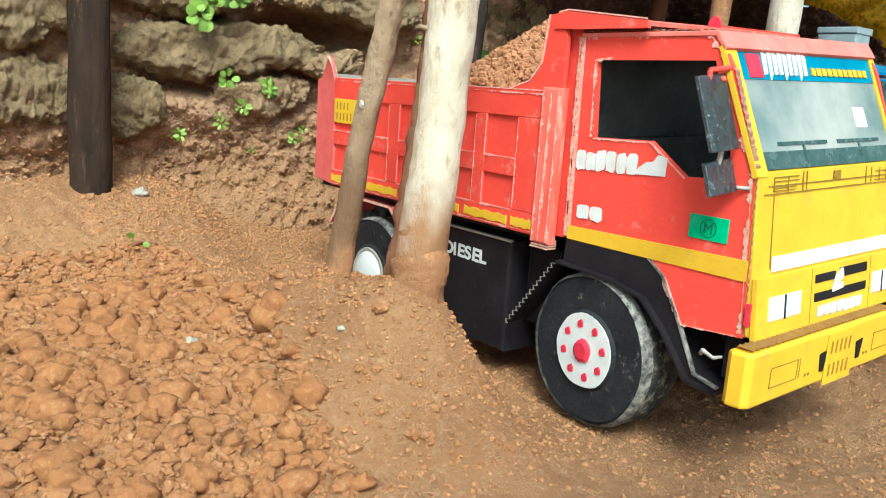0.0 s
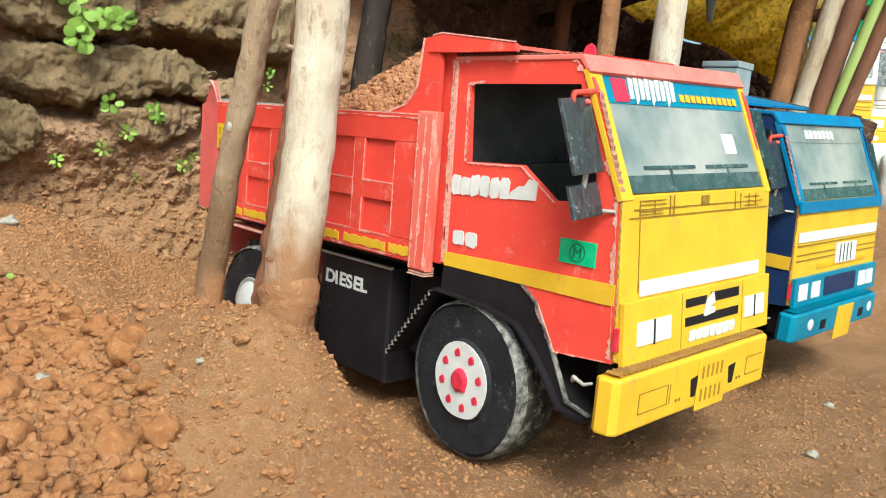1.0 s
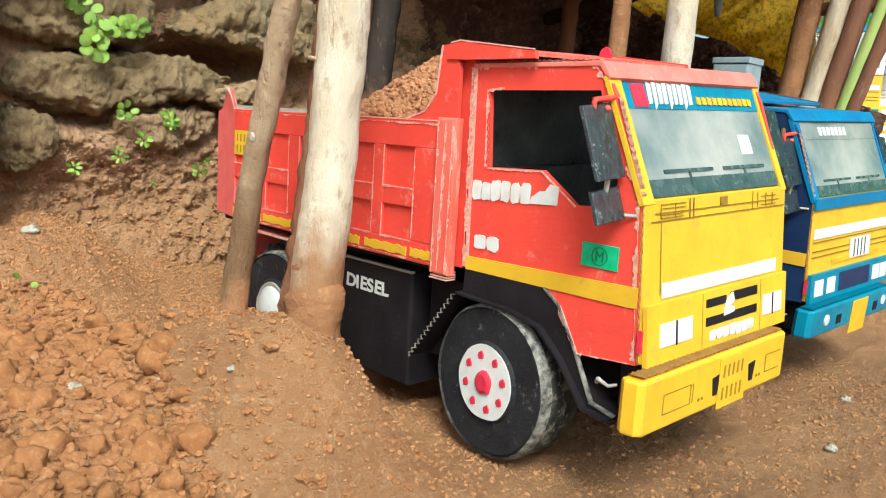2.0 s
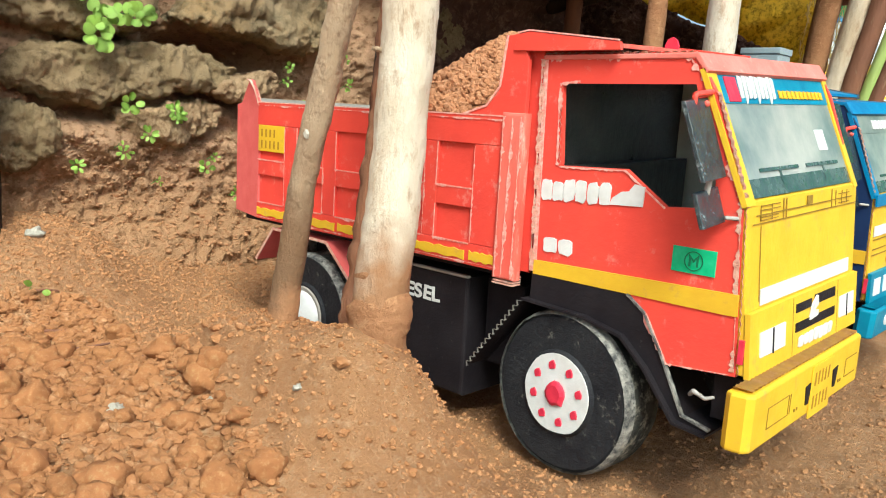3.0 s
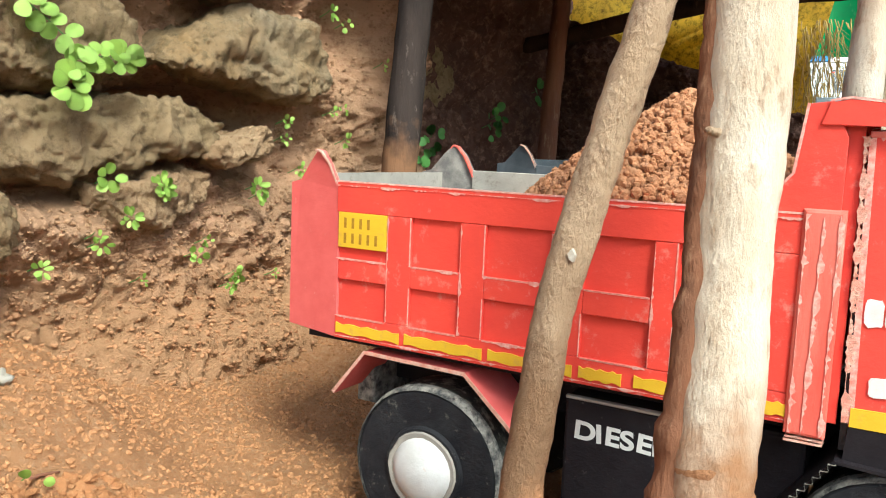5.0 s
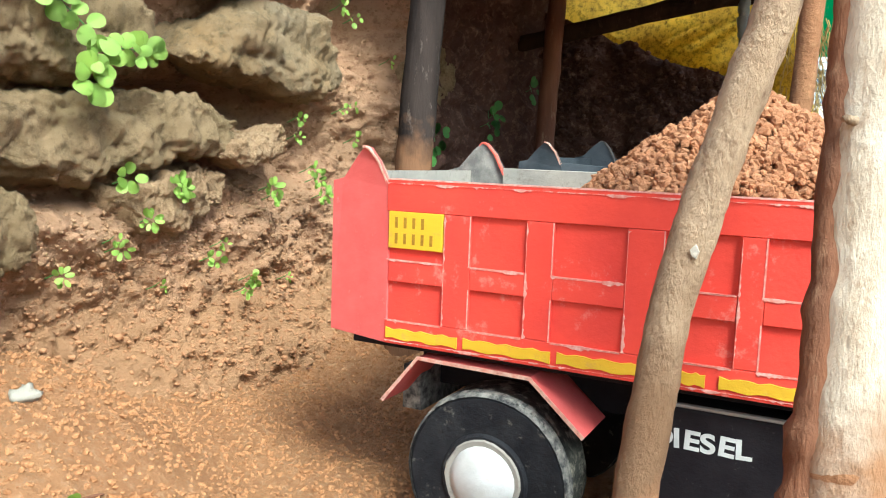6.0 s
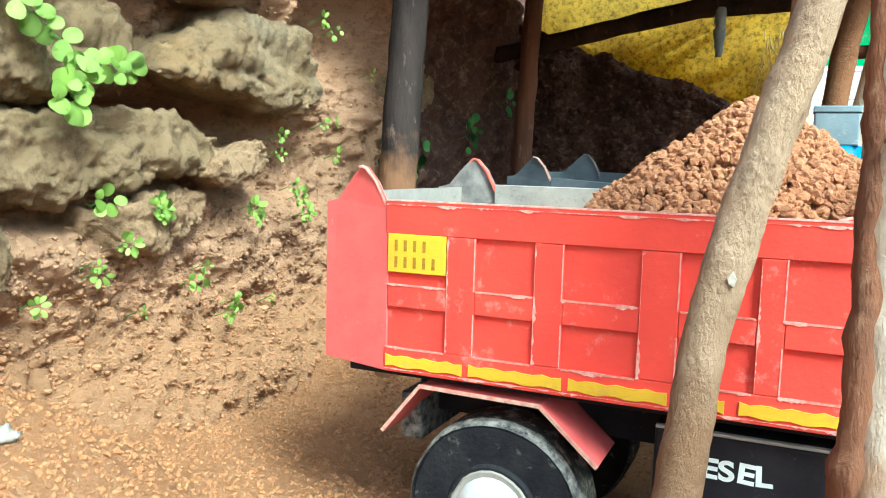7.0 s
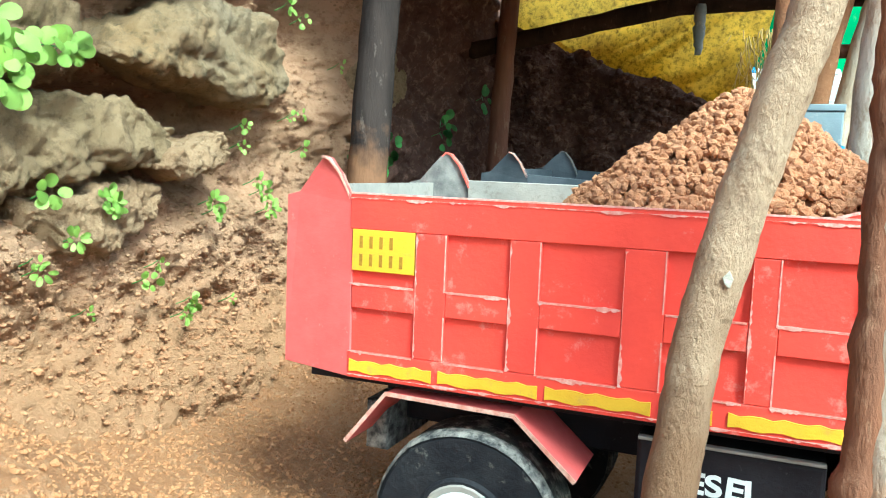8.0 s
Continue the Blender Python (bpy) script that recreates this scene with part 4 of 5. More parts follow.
        part("grille_slot", face(0.222, 0.229, 0.08, 0.28, 0.0012, 0.0012), ORANGE, nose)
        plate = part("badge", face(0.224, 0.258, 0.15, 0.235, 0.0012, 0.002), WHITE, nose, "white badge with plain bars")
        for y in (0.165, 0.18, 0.195, 0.21):
            part("badge_bar", face(0.226, 0.256, y, y + 0.002, 0.0034, 0.0006), BLACK, plate)
        grille = part("grille_panel", face(0.166, 0.212, -0.002, 0.330, 0.0012, 0.005), style["grille"], truck, "teal painted grille panel")
        part("grille_slot", face(0.174, 0.206, 0.105, 0.235, 0.006, 0.0008), NAVY, grille, "dark painted grille")
        for y in (0.012, 0.058, 0.25, 0.285):
            part("headlight", face(0.176, 0.202, y, y + 0.03, 0.006, 0.0014), WHITE, grille, "white painted headlight")
    part("side_marker", box(0.2195, 0.2245, -0.003, 0.001, 0.180, 0.203, 0, k), RED_DOT, truck, "red painted side marker")
    # bumper
    bc = style["bumper"]
    bumper = part("bumper", prism([(0.226, -0.034), (0.232, -0.039), (0.246, -0.038), (0.252, -0.031), (0.252, 0.285), (0.246, 0.292), (0.226, 0.292)], 'z', 0.108 if style["marks"] else 0.120, 0.164, (), 0.003, k), bc, truck)
    part("corrugated_edge", flute((0.238, -0.03, 0.1655), (0.238, 0.285, 0.1705), 0.018, (1, 0, 0), 34, 0.0012), DUSTY_YELLOW if style["nose"] == "plain" else bc, bumper, "dusty corrugated top")
    plate = part("number_plate", box(0.2522, 0.2540, 0.118, 0.182, 0.104, 0.160, 0.0006, k), YELLOW, bumper, "yellow number plate")
    if style["nose"] == "plain":
        for z in (0.113, 0.138):
            for j in range(5):
                part("plate_bar", box(0.2540, 0.2545, 0.125 + j * 0.0105, 0.1285 + j * 0.0105, z, z + 0.014, 0, k), PLATE_INK, plate)
        for y in (0.104, 0.19):
            part("tow_slot", prism([(y, 0.141), (y + 0.016, 0.143), (y + 0.012, 0.121), (y + 0.004, 0.121)], 'x', 0.2518, 0.2530, (), 0, k), BLACK, bumper, "black painted slot")
        for y0, y1, z0, z1 in ((0.003, 0.058, 0.1435, 0.1443), (0.003, 0.058, 0.123, 0.1238), (0.003, 0.0038, 0.123, 0.144), (0.057, 0.058, 0.123, 0.144), (0.062, 0.0628, 0.123, 0.144), (0.235, 0.275, 0.1435, 0.1443), (0.235, 0.275, 0.123, 0.1238), (0.235, 0.2358, 0.123, 0.144)):
            part("panel_line", box(0.2518, 0.2526, y0, y1, z0, z1, 0, k), INK, bumper, "inked panel line")
        for y in (0.075, 0.082, 0.213, 0.22):
            part("bolt_mark", box(0.2518, 0.2528, y, y + 0.003, 0.122, 0.125, 0, k), INK, bumper)
    else:
        for y in (0.02, 0.29 - 0.03):
            part("fog_lamp", moved(lathe([(0, 0.001), (0.009, 0.001), (0.009, -0.001), (0, -0.001)], 0, 0, 0, 14), pose(0.2525, y, 0.143 * (1 + 0.1 * y), 0, 0, 90)), WHITE, bumper, "white painted lamp")
        for y in (0.06, 0.215):
            part("tow_slot", box(0.2518, 0.2530, y, y + 0.018, 0.130, 0.145, 0, k), BLACK, bumper, "black painted slot")
    part("bumper_bracket", box(0.19, 0.228, 0.02, 0.05, 0.112, 0.160, 0.002), BLACK, truck)
    part("bumper_bracket", box(0.19, 0.228, 0.26, 0.29, 0.115, 0.165, 0.002), BLACK, truck)
    part("tie_wire", tube([(0.178, -0.004, 0.138), (0.186, -0.014, 0.146), (0.196, -0.010, 0.140), (0.204, -0.006, 0.143)], [0.002, 0.0025, 0.002, 0.0015], 8, 0.3), STEEL, truck, "twisted wire tie", True)
    # mirrors
    for side_y, s in ((0.0, -1), (0.33, 1)):
        for z0, z1, x0, x1 in ((0.351, 0.424, 0.186, 0.158), (0.309, 0.342, 0.190, 0.178)):
            bm = prism([(side_y + s * 0.004, z0 + 0.003), (side_y + s * 0.052, z0), (side_y + s * 0.051, z1 - 0.002), (side_y + s * 0.003, z1 + 0.002)], 'x', 0, 0.005, (), 0.0008)
            for v in bm.verts:
                v.co.x += x0 + (x1 - x0) * (v.co.z - z0) / (z1 - z0)
                lift(v.co)
            part("mirror", bm, MIRROR_CARD, truck, "crinkled black foil mirror")
        part("mirror_arm", tube([(0.184, side_y + s * 0.026, 0.356), (0.182, side_y + s * 0.026, 0.337)], [0.003, 0.003], 6, 0.1), STEEL, truck, "", True)
        part("mirror_arm", tube([(0.160, side_y, 0.418), (0.166, side_y + s * 0.012, 0.420)], [0.003, 0.003], 6, 0.1), RED_WORN, truck, "", True)
        part("mirror_arm", tube([(0.204, side_y, 0.316), (0.194, side_y + s * 0.008, 0.316)], [0.002, 0.002], 6, 0.1), STEEL, truck, "", True)
        part("mirror_arm", tube([(0.165, side_y, 0.431), (0.162, side_y + s * 0.03, 0.427), (0.163, side_y + s * 0.03, 0.415)], [0.003, 0.003, 0.002], 8, 0.1), RED, truck, "", True)
    if style["marks"]:
        part("roof_flap", prism([(0.018, 0.480), (0.034, 0.478), (0.035, 0.493), (0.032, 0.500), (0.027, 0.503), (0.021, 0.500), (0.018, 0.494)], 'y', 0.176, 0.180), RED_DOT, truck, "red card beacon")
    # door lettering, sticker
    if style["marks"]:
        part("lettering", blob_row(-0.021, 0.068, 0.307, 0.3345, 6, 'y', -0.0014, 0.0005, 3, 0.02), WHITE, near)
        part("lettering", prism([(0.066, 0.313), (0.105, 0.315), (0.106, 0.335), (0.094, 0.337), (0.088, 0.329), (0.080, 0.328), (0.070, 0.321)], 'y', -0.0014, 0.0005), WHITE, near)
        part("lettering", blob_row(-0.013, 0.027, 0.250, 0.269, 2, 'y', -0.0014, 0.0005, 9), WHITE, near)
        st = part("sticker", box(0.143, 0.188, -0.0018, 0.0005, 0.257, 0.282, 0.0003), GREEN_STICKER, near, "green square sticker")
        part("sticker_mark", lathe([(0.0088, 0.0004), (0.0098, 0.0004), (0.0098, -0.0006), (0.0088, -0.0006), (0.0088, 0.0004)], 0.166, -0.0020, 0.2695, 18), GREEN_DARK, st)
        part("sticker_mark", prism([(0.161, 0.264), (0.163, 0.264), (0.163, 0.272), (0.166, 0.268), (0.169, 0.272), (0.169, 0.264), (0.171, 0.264), (0.171, 0.276), (0.166, 0.271), (0.161, 0.276)], 'y', -0.0026, -0.0014), GREEN_DARK, st)
    else:
        part("lettering", blob_row(-0.018, 0.05, 0.27, 0.29, 5, 'y', -0.0014, 0.0005, 4), WHITE, near)
    # front wheel arch
    part("arch_panel", prism([(-0.024, 0.2225), (0.097, 0.2225), (0.118, 0.2075), (0.140, 0.171), (0.170, 0.112), (0.200, 0.106), (0.196, 0.100), (0.162, 0.104), (0.128, 0.150), (0.097, 0.178), (0.05, 0.188), (-0.026, 0.193)], 'y', -0.001, 0.004), BLACK, truck, "black painted wheel arch")
    part("arch_edge", sheet([(0.097, 0.2225), (0.118, 0.2075), (0.140, 0.171), (0.170, 0.112), (0.200, 0.105)], -0.003, 0.003, 0.0022), WORN_EDGE, truck, "worn pale arch edge")
    part("mudguard", sheet([(-0.105, 0.095), (-0.030, 0.192), (0.05, 0.188), (0.097, 0.178), (0.128, 0.150), (0.164, 0.104), (0.20, 0.10)], -0.010, 0.09, 0.003), BLACK, truck)
    part("mudguard", sheet([(-0.105, 0.095), (-0.030, 0.192), (0.05, 0.188), (0.097, 0.178), (0.128, 0.150), (0.164, 0.104), (0.20, 0.10)], 0.24, 0.335, 0.003), BLACK, truck)
    part("mudguard_edge", flute((-0.106, -0.0105, 0.096), (-0.031, -0.0105, 0.193), 0.004, (0, 1, 0), 14, 0.0024), GREY_CARD, truck, "raw corrugated card edge")
    # wheels and axles
    wheel(truck, 0.026, -0.004, 0.0955, 0.0935, 0.062, -1, style, -5)
    wheel(truck, 0.026, 0.334, 0.0955, 0.0935, 0.062, 1, style, -5)
    rear_wheel(truck, -0.428, -0.008, 0.088, 0.093, 0.070, -1, style)
    rear_wheel(truck, -0.428, 0.315, 0.088, 0.093, 0.070, 1, style)
    for x in (0.024, -0.428):
        part("axle", tube([(x, 0.04, 0.09), (x, 0.29, 0.09)], [0.012, 0.012], 10), BLACK, truck)
    for y in (0.095, 0.215):
        part("chassis_beam", box(-0.56, 0.20, y, y + 0.022, 0.150, 0.198, 0.002), BLACK, truck)
    tank = part("fuel_tank", box(-0.275, -0.125, 0.006, 0.095, 0.045, 0.198, 0.004), BLACK, truck, "black box tank with painted word")
    part("tank_edge", box(-0.274, -0.126, 0.004, 0.012, 0.1975, 0.2005, 0.001), GREY_CARD, tank, "scuffed top edge")
    if style["marks"]:
        for j, (letter, x, dz) in enumerate((("D", -0.2645, 0.001), ("I", -0.2415, 0.0), ("E", -0.2325, 0.0006), ("S", -0.2165, -0.0004), ("E", -0.2015, 0.0008), ("L", -0.186, 0.0))):
            words(letter, 0.0255, pose(x, 0.0062, 0.158 + dz, 90, (3, -4, 2, -3, 4, -2)[j], 0) @ Matrix.Diagonal((1.2, 1, 1, 1)), WHITE, tank, 0.0008)
    part("air_tank", box(-0.115, -0.055, 0.03, 0.10, 0.090, 0.198, 0.005), BLACK, truck)
    part("tail_box", box(-0.560, -0.535, 0.045, 0.27, 0.128, 0.180, 0.004), WORN_EDGE if style["marks"] else BLACK, truck, "grey scuffed tail box")
    # rear mudguards
    arch = [(-0.552, 0.152), (-0.510, 0.205), (-0.383, 0.203), (-0.325, 0.152)]
    for y0, y1 in ((-0.010, 0.068), (0.24, 0.315)):
        f = part("rear_mudguard", sheet(arch, y0, y1, 0.003), style["fender"], truck, "bent painted card mudguard")
        part("mudguard_edge", sheet(arch, y0 - 0.0015, y0 - 0.0003, 0.0042), CARD_EDGE, f, "raw card edge")
    # tipper body
    base = part("body_floor", box(-0.60, -0.062, 0.0, 0.300, 0.212, 0.222, 0.001), BLACK, truck)
    skin = part("body_side", box(-0.552, -0.062, -0.009, -0.003, 0.220, 0.397, 0.0008), bodyc, truck)
    part("body_side", box(-0.552, -0.062, 0.303, 0.309, 0.220, 0.397, 0.0008, k), style["inner"], truck, "bare card inner face")
    part("body_lining", box(-0.552, -0.062, -0.003, 0.001, 0.220, 0.395, 0.0005), GREY_CARD, skin, "grey card inner face")
    cells = [(-0.549, -0.483), (-0.452, -0.392), (-0.363, -0.292), (-0.257, -0.192), (-0.170, -0.112)]
    ribs = [(-0.552, -0.062, 0.3635, 0.398), (-0.552, -0.062, 0.219, 0.2455)]
    for (a0, a1), (b0, b1) in zip(cells, cells[1:]):
        ribs.append((a1, b0, 0.2455, 0.3635))
    ribs.append((-0.112, -0.062, 0.2455, 0.3635))
    ribs += [(a0, a1, 0.2875, 0.3115) for a0, a1 in cells]
    for x0, x1, z0, z1 in ribs:
        part("rib", box(x0 + 0.0002, x1 - 0.0002, -0.0135, -0.0088, z0 + 0.0002, z1 - 0.0002, 0.0007), bodyc, skin)
    if style["marks"]:
        for a0, a1 in cells:
            for z0, z1 in ((0.2455, 0.2875), (0.3115, 0.3635)):
                part("chipped_line", box(a0 + 0.001, a1 - 0.001, -0.0140, -0.0125, z0 - 0.0016, z0 - 0.0004, 0), CHIP, skin, "chipped pale paint edge")
                if a0 > -0.54:
                    part("chipped_line", box(a0 - 0.0016, a0 - 0.0005, -0.0140, -0.0125, z0, z1, 0), CHIP, skin, "chipped pale paint edge")
        part("chipped_line", box(-0.551, -0.063, -0.0140, -0.0110, 0.3968, 0.3984, 0), CHIP, skin, "chipped pale paint edge")
    for x0, x1 in ((-0.549, -0.463), (-0.456, -0.361), (-0.354, -0.263), (-0.256, -0.214), (-0.202, -0.118), (-0.11, -0.07)):
        n = 10
        pts = [(x0 + (x1 - x0) * i / n, 0.2255 + 0.0012 * math.sin(i * 1.7)) for i in range(n + 1)] + [(x1 - (x1 - x0) * i / n, 0.2365 - 0.0012 * math.sin(i * 2.3)) for i in range(n + 1)]
        part("reflector_strip", prism(pts, 'y', -0.0150, -0.0133), style["stripe"], skin, "painted reflector dash")
    if style["marks"]:
        pl = part("number_plate", box(-0.549, -0.484, -0.0142, -0.0088, 0.324, 0.3635, 0.0006), YELLOW, skin, "yellow number plate")
        for z, n in ((0.346, 4), (0.329, 5)):
            for j in range(n):
                part("plate_bar", box(-0.541 + j * 0.0105, -0.5375 + j * 0.0105, -0.0146, -0.0140, z, z + 0.0115, 0), PLATE_INK, pl)
    rear = style["rear"]
    for y, inward, far in ((-0.0125, 0.015, False), (0.309, -0.015, True)):
        bm = prism([(-0.633, 0.222), (-0.550, 0.219), (-0.550, 0.388), (-0.565, 0.416), (-0.578, 0.430), (-0.586, 0.432), (-0.598, 0.420), (-0.618, 0.396), (-0.633, 0.392)], 'y', y, y + 0.006, (), 0.0006)
        for v in bm.verts:
            v.co.y += inward * smooth(-0.55, -0.633, v.co.x)
            if far:
                lift(v.co)
        c = part("rear_corner", bm, rear if not far else (FIN_GREY if style["marks"] else style["inner"]), truck, "angled rear corner panel with a hump")
        if far:
            bm = sheet([(-0.550, 0.388), (-0.565, 0.416), (-0.578, 0.430), (-0.586, 0.432), (-0.598, 0.420)], 0.302, 0.310, 0.002)
            for v in bm.verts:
                lift(v.co)
            part("raw_edge", bm, style["edge"], c, "painted card edge")
        if not far:
            part("raw_edge", sheet([(-0.550, 0.388), (-0.565, 0.416), (-0.578, 0.430), (-0.586, 0.432)], -0.012, -0.005, 0.002), CARD_EDGE, c, "torn card edge")
    part("tailgate", box(-0.606, -0.600, 0.0, 0.303, 0.222, 0.404, 0.0008), style["inner"], truck, "card tailgate, inner face bare")
    part("tailgate_skin", box(-0.612, -0.606, 0.0, 0.303, 0.222, 0.402, 0.0008), rear, truck)
    part("headboard", box(-0.068, -0.060, 0.0, 0.303, 0.222, 0.487, 0.001), bodyc, truck)
    post = part("headboard_post", box(-0.072, -0.040, -0.017, -0.002, 0.212, 0.402, 0.003), style["worn"], truck, "worn folded card post")
    if style["marks"]:
        chips([(-0.058, 0.214), (-0.056, 0.398)], -0.0174, 0.0032, 11, post, None, 0.05)
        chips([(-0.068, 0.214), (-0.069, 0.400)], -0.0174, 0.004, 12, post, None, 0.3)
        chips([(-0.044, 0.214), (-0.044, 0.400)], -0.0174, 0.0035, 13, post, None, 0.2)
        chips([(-0.551, 0.3935), (-0.063, 0.3935)], -0.0141, 0.0022, 14, skin, None, 0.2)
        chips([(-0.551, 0.2228), (-0.063, 0.2228)], -0.0141, 0.002, 15, skin, None, 0.3)
        for j, (a0, a1) in enumerate(cells):
            chips([(a0 - 0.002, 0.3115), (a1, 0.3115)], -0.0140, 0.003, 20 + j, skin, None, 0.25)
            chips([(a0 - 0.002, 0.2455), (a1, 0.2455)], -0.0140, 0.003, 30 + j, skin, None, 0.3)
            chips([(a1 + 0.001, 0.2455), (a1 + 0.001, 0.3635)], -0.0140, 0.003, 40 + j, skin, None, 0.4)
    for j in range(4):
        part("card_layer", box(-0.071 + j * 0.001, -0.041, -0.0165 + j * 0.001, 0.0, 0.206 + j * 0.003, 0.2075 + j * 0.003, 0), CARD_EDGE, truck, "layered raw card")
    for y, far in ((-0.010, 0), (0.303, 1)):
        part("gusset", prism([(-0.135, 0.397), (-0.10, 0.408), (-0.082, 0.43), (-0.075, 0.487), (-0.058, 0.489), (-0.045, 0.46), (-0.045, 0.396)], 'y', y, y + 0.006, (), 0.0006, k if far else None), style["gusset"], truck)
        part("canopy_side", prism([(-0.066, 0.47), (-0.060, 0.488), (-0.045, 0.4905), (0.068, 0.478), (0.070, 0.4695), (-0.03, 0.4695)], 'y', y - 0.0025 if not far else y + 0.0065, y + 0.003 if not far else y + 0.009, (), 0.0006, k if far else None), bodyc, truck)
        part("headboard_side", box(-0.0605, -0.0335, 0.003 if not far else 0.303, 0.009 if not far else 0.309, 0.222, 0.472, 0.0008, k if far else None), bodyc, truck)
    if style["marks"]:
        part("chipped_line", sheet([(-0.135, 0.397), (-0.10, 0.408), (-0.082, 0.43), (-0.075, 0.487)], -0.0112, -0.0098, 0.0022), CHIP, truck, "chipped pale paint edge")
        part("chipped_line", sheet([(-0.060, 0.4885), (-0.045, 0.491), (0.068, 0.4785)], -0.0132, -0.0122, 0.0016), CHIP, truck, "chipped pale paint edge")
    part("canopy", prism([(-0.062, 0.484), (-0.045, 0.4885), (0.068, 0.4765), (0.068, 0.4725), (-0.045, 0.4835)], 'y', -0.004, 0.303, (), 0, k), style["worn"], truck, "faded card canopy over the cab")
    return truck


RED_STYLE = dict(side=RED, front=YELLOW, body=RED, lower=BLACK, stripe=YELLOW, inside=INSIDE, inner=GREY_CARD, gusset=RED, roof=FADED, pillar=YELLOW, banner=TEAL, banner_marks=True, nose="plain", bumper=YELLOW,
                 grille=YELLOW, marks=True, fender=PINK, rear=PINK, worn=RED_WORN, edge=RED_WORN, front_rim=True)
BLUE_STYLE = dict(RED_STYLE, side=NAVY, front=YELLOW, body=SLATE, stripe=YELLOW, roof=BLUE, pillar=BLUE, banner=FILM, banner_marks=False, nose="banded", bumper=TEAL, grille=TEAL, marks=False,
                  fender=NAVY, rear=SLATE, worn=BLUE, edge=FIN_GREY, front_rim=False, inner=SLATE, gusset=BLUE)
CYAN_STYLE = dict(BLUE_STYLE, side=WHITE, body=YELLOW, roof=BLUE, pillar=WHITE, bumper=TEAL, rear=YELLOW, worn=TEAL)
WHITE_STYLE = dict(BLUE_STYLE, side=WHITE, body=WHITE, front=WHITE, roof=WHITE, pillar=WHITE, bumper=YELLOW, rear=WHITE, worn=WHITE, grille=YELLOW)

build_truck(pose(0, 0, 0), RED_STYLE, "red and yellow painted card tipper truck loaded with soil")
build_truck(pose(-0.012, 0.455, 0.041, 0, 3.2, 0) @ Matrix.Diagonal((0.944, 1, 0.88, 1)), BLUE_STYLE, "blue and yellow painted card tipper truck beside the red one")
build_truck(pose(-0.62, 2.10, 0.30, 0, 0, -66), CYAN_STYLE, "white, yellow and cyan card truck parked behind the poles")
build_truck(pose(-0.36, 2.30, 0.32, 0, 0, -62), WHITE_STYLE, "white card truck with a yellow bumper on the far soil")

# ---- the load of the red truck ----
def heap(x, y):
    d = math.hypot((x + 0.215) / 0.19, (y - 0.17) / 0.20)
    return 0.365 + 0.145 * max(0.0, 1 - d) ** 0.85 + 0.006 * noise.noise((x * 30, y * 30, 0))


hm = grid_mesh("soil_load", list(np.linspace(-0.50, -0.070, 60)), list(np.linspace(0.002, 0.302, 44)), lambda x, y: (x, y, heap(x, y) - 0.004))
hm.materials.append(LOAD)
load = tagged(new("soil_load", hm), "heap of gravelly orange soil in the truck body", "soil load")
rnd = random.Random(11)
spots = []
while len(spots) < 8000:
    x, y = rnd.uniform(-0.42, -0.073), rnd.uniform(0.004, 0.30)
    if heap(x, y) < 0.37 and rnd.random() < 0.5:
        continue
    spots.append((x, y, heap(x, y) + rnd.uniform(-0.003, 0.006), rnd.choice((0.002, 0.0026, 0.0033, 0.004, 0.005, 0.0064))))
scatter("crumb", spots, pebble_kinds(8, 1, 21, 0.9), LOAD, 6, "", "", load)

# ---- clods and grit on the ground ----
rnd = random.Random(21)
big = pebble_kinds(9, 3, 8, 0.8)
for v, f in big:
    for k in range(len(v)):
        q = Vector(v[k].tolist())
        v[k] *= 1 + 0.10 * noise.noise(q * 3.5) + 0.09 * noise.noise(q * 7) + 0.06 * noise.noise(q * 13)
meshes = []
for v, f in big:
    me = bpy.data.meshes.new("clod")
    me.from_pydata(v.tolist(), [], f.tolist())
    me.materials.append(CLOD_BIG)
    me.polygons.foreach_set("use_smooth", [True] * len(me.polygons))
    meshes.append(me)


def cloddy(x, y):
    """Where the broken clods lie: the near slope away from the trunks."""
    return x < 0.05 and y < -0.27 - 0.18 * (x + 0.3) and y > -0.9


made = 0
while made < 290:
    x, y = rnd.uniform(-0.62, 0.05), rnd.uniform(-0.64, -0.22)
    if not cloddy(x, y):
        continue
    s = rnd.choice((0.016, 0.018, 0.021)) if made < 60 else rnd.choice((0.008, 0.009, 0.011, 0.013))
    ob = new("clod", meshes[made % 9])
    ob.matrix_basis = pose(x, y, rough_height(x, y) + s * 0.25, rnd.uniform(-25, 25), rnd.uniform(-25, 25), rnd.uniform(0, 360)) @ Matrix.Scale(s, 4)
    tagged(ob, "crumbly orange laterite clod on the loose soil", "clod", "clods")
    made += 1

small = pebble_kinds(8, 2, 14, 0.7)
tiny = pebble_kinds(8, 1, 15, 0.75)
spots = []
while len(spots) < 6500:
    x, y = rnd.uniform(-0.70, 0.08), rnd.uniform(-0.70, -0.2)
    if cloddy(x, y) or rnd.random() < 0.05:
        spots.append((x, y, rough_height(x, y) + 0.001, rnd.choice((0.0025, 0.0035, 0.0045, 0.006, 0.0085))))
for k in range(700):
    # crumbs on the crest and flanks of the heap
    x, y = rnd.uniform(-0.34, 0.10), -0.17 + rnd.gauss(-0.03, 0.075)
    spots.append((x, y, rough_height(x, y) + 0.0006, rnd.choice((0.0014, 0.0018, 0.0024, 0.003, 0.004))))
scatter("small_clods", spots, small, CLOD, 31, "small orange clods strewn over the loose soil", "clods")
spots = []
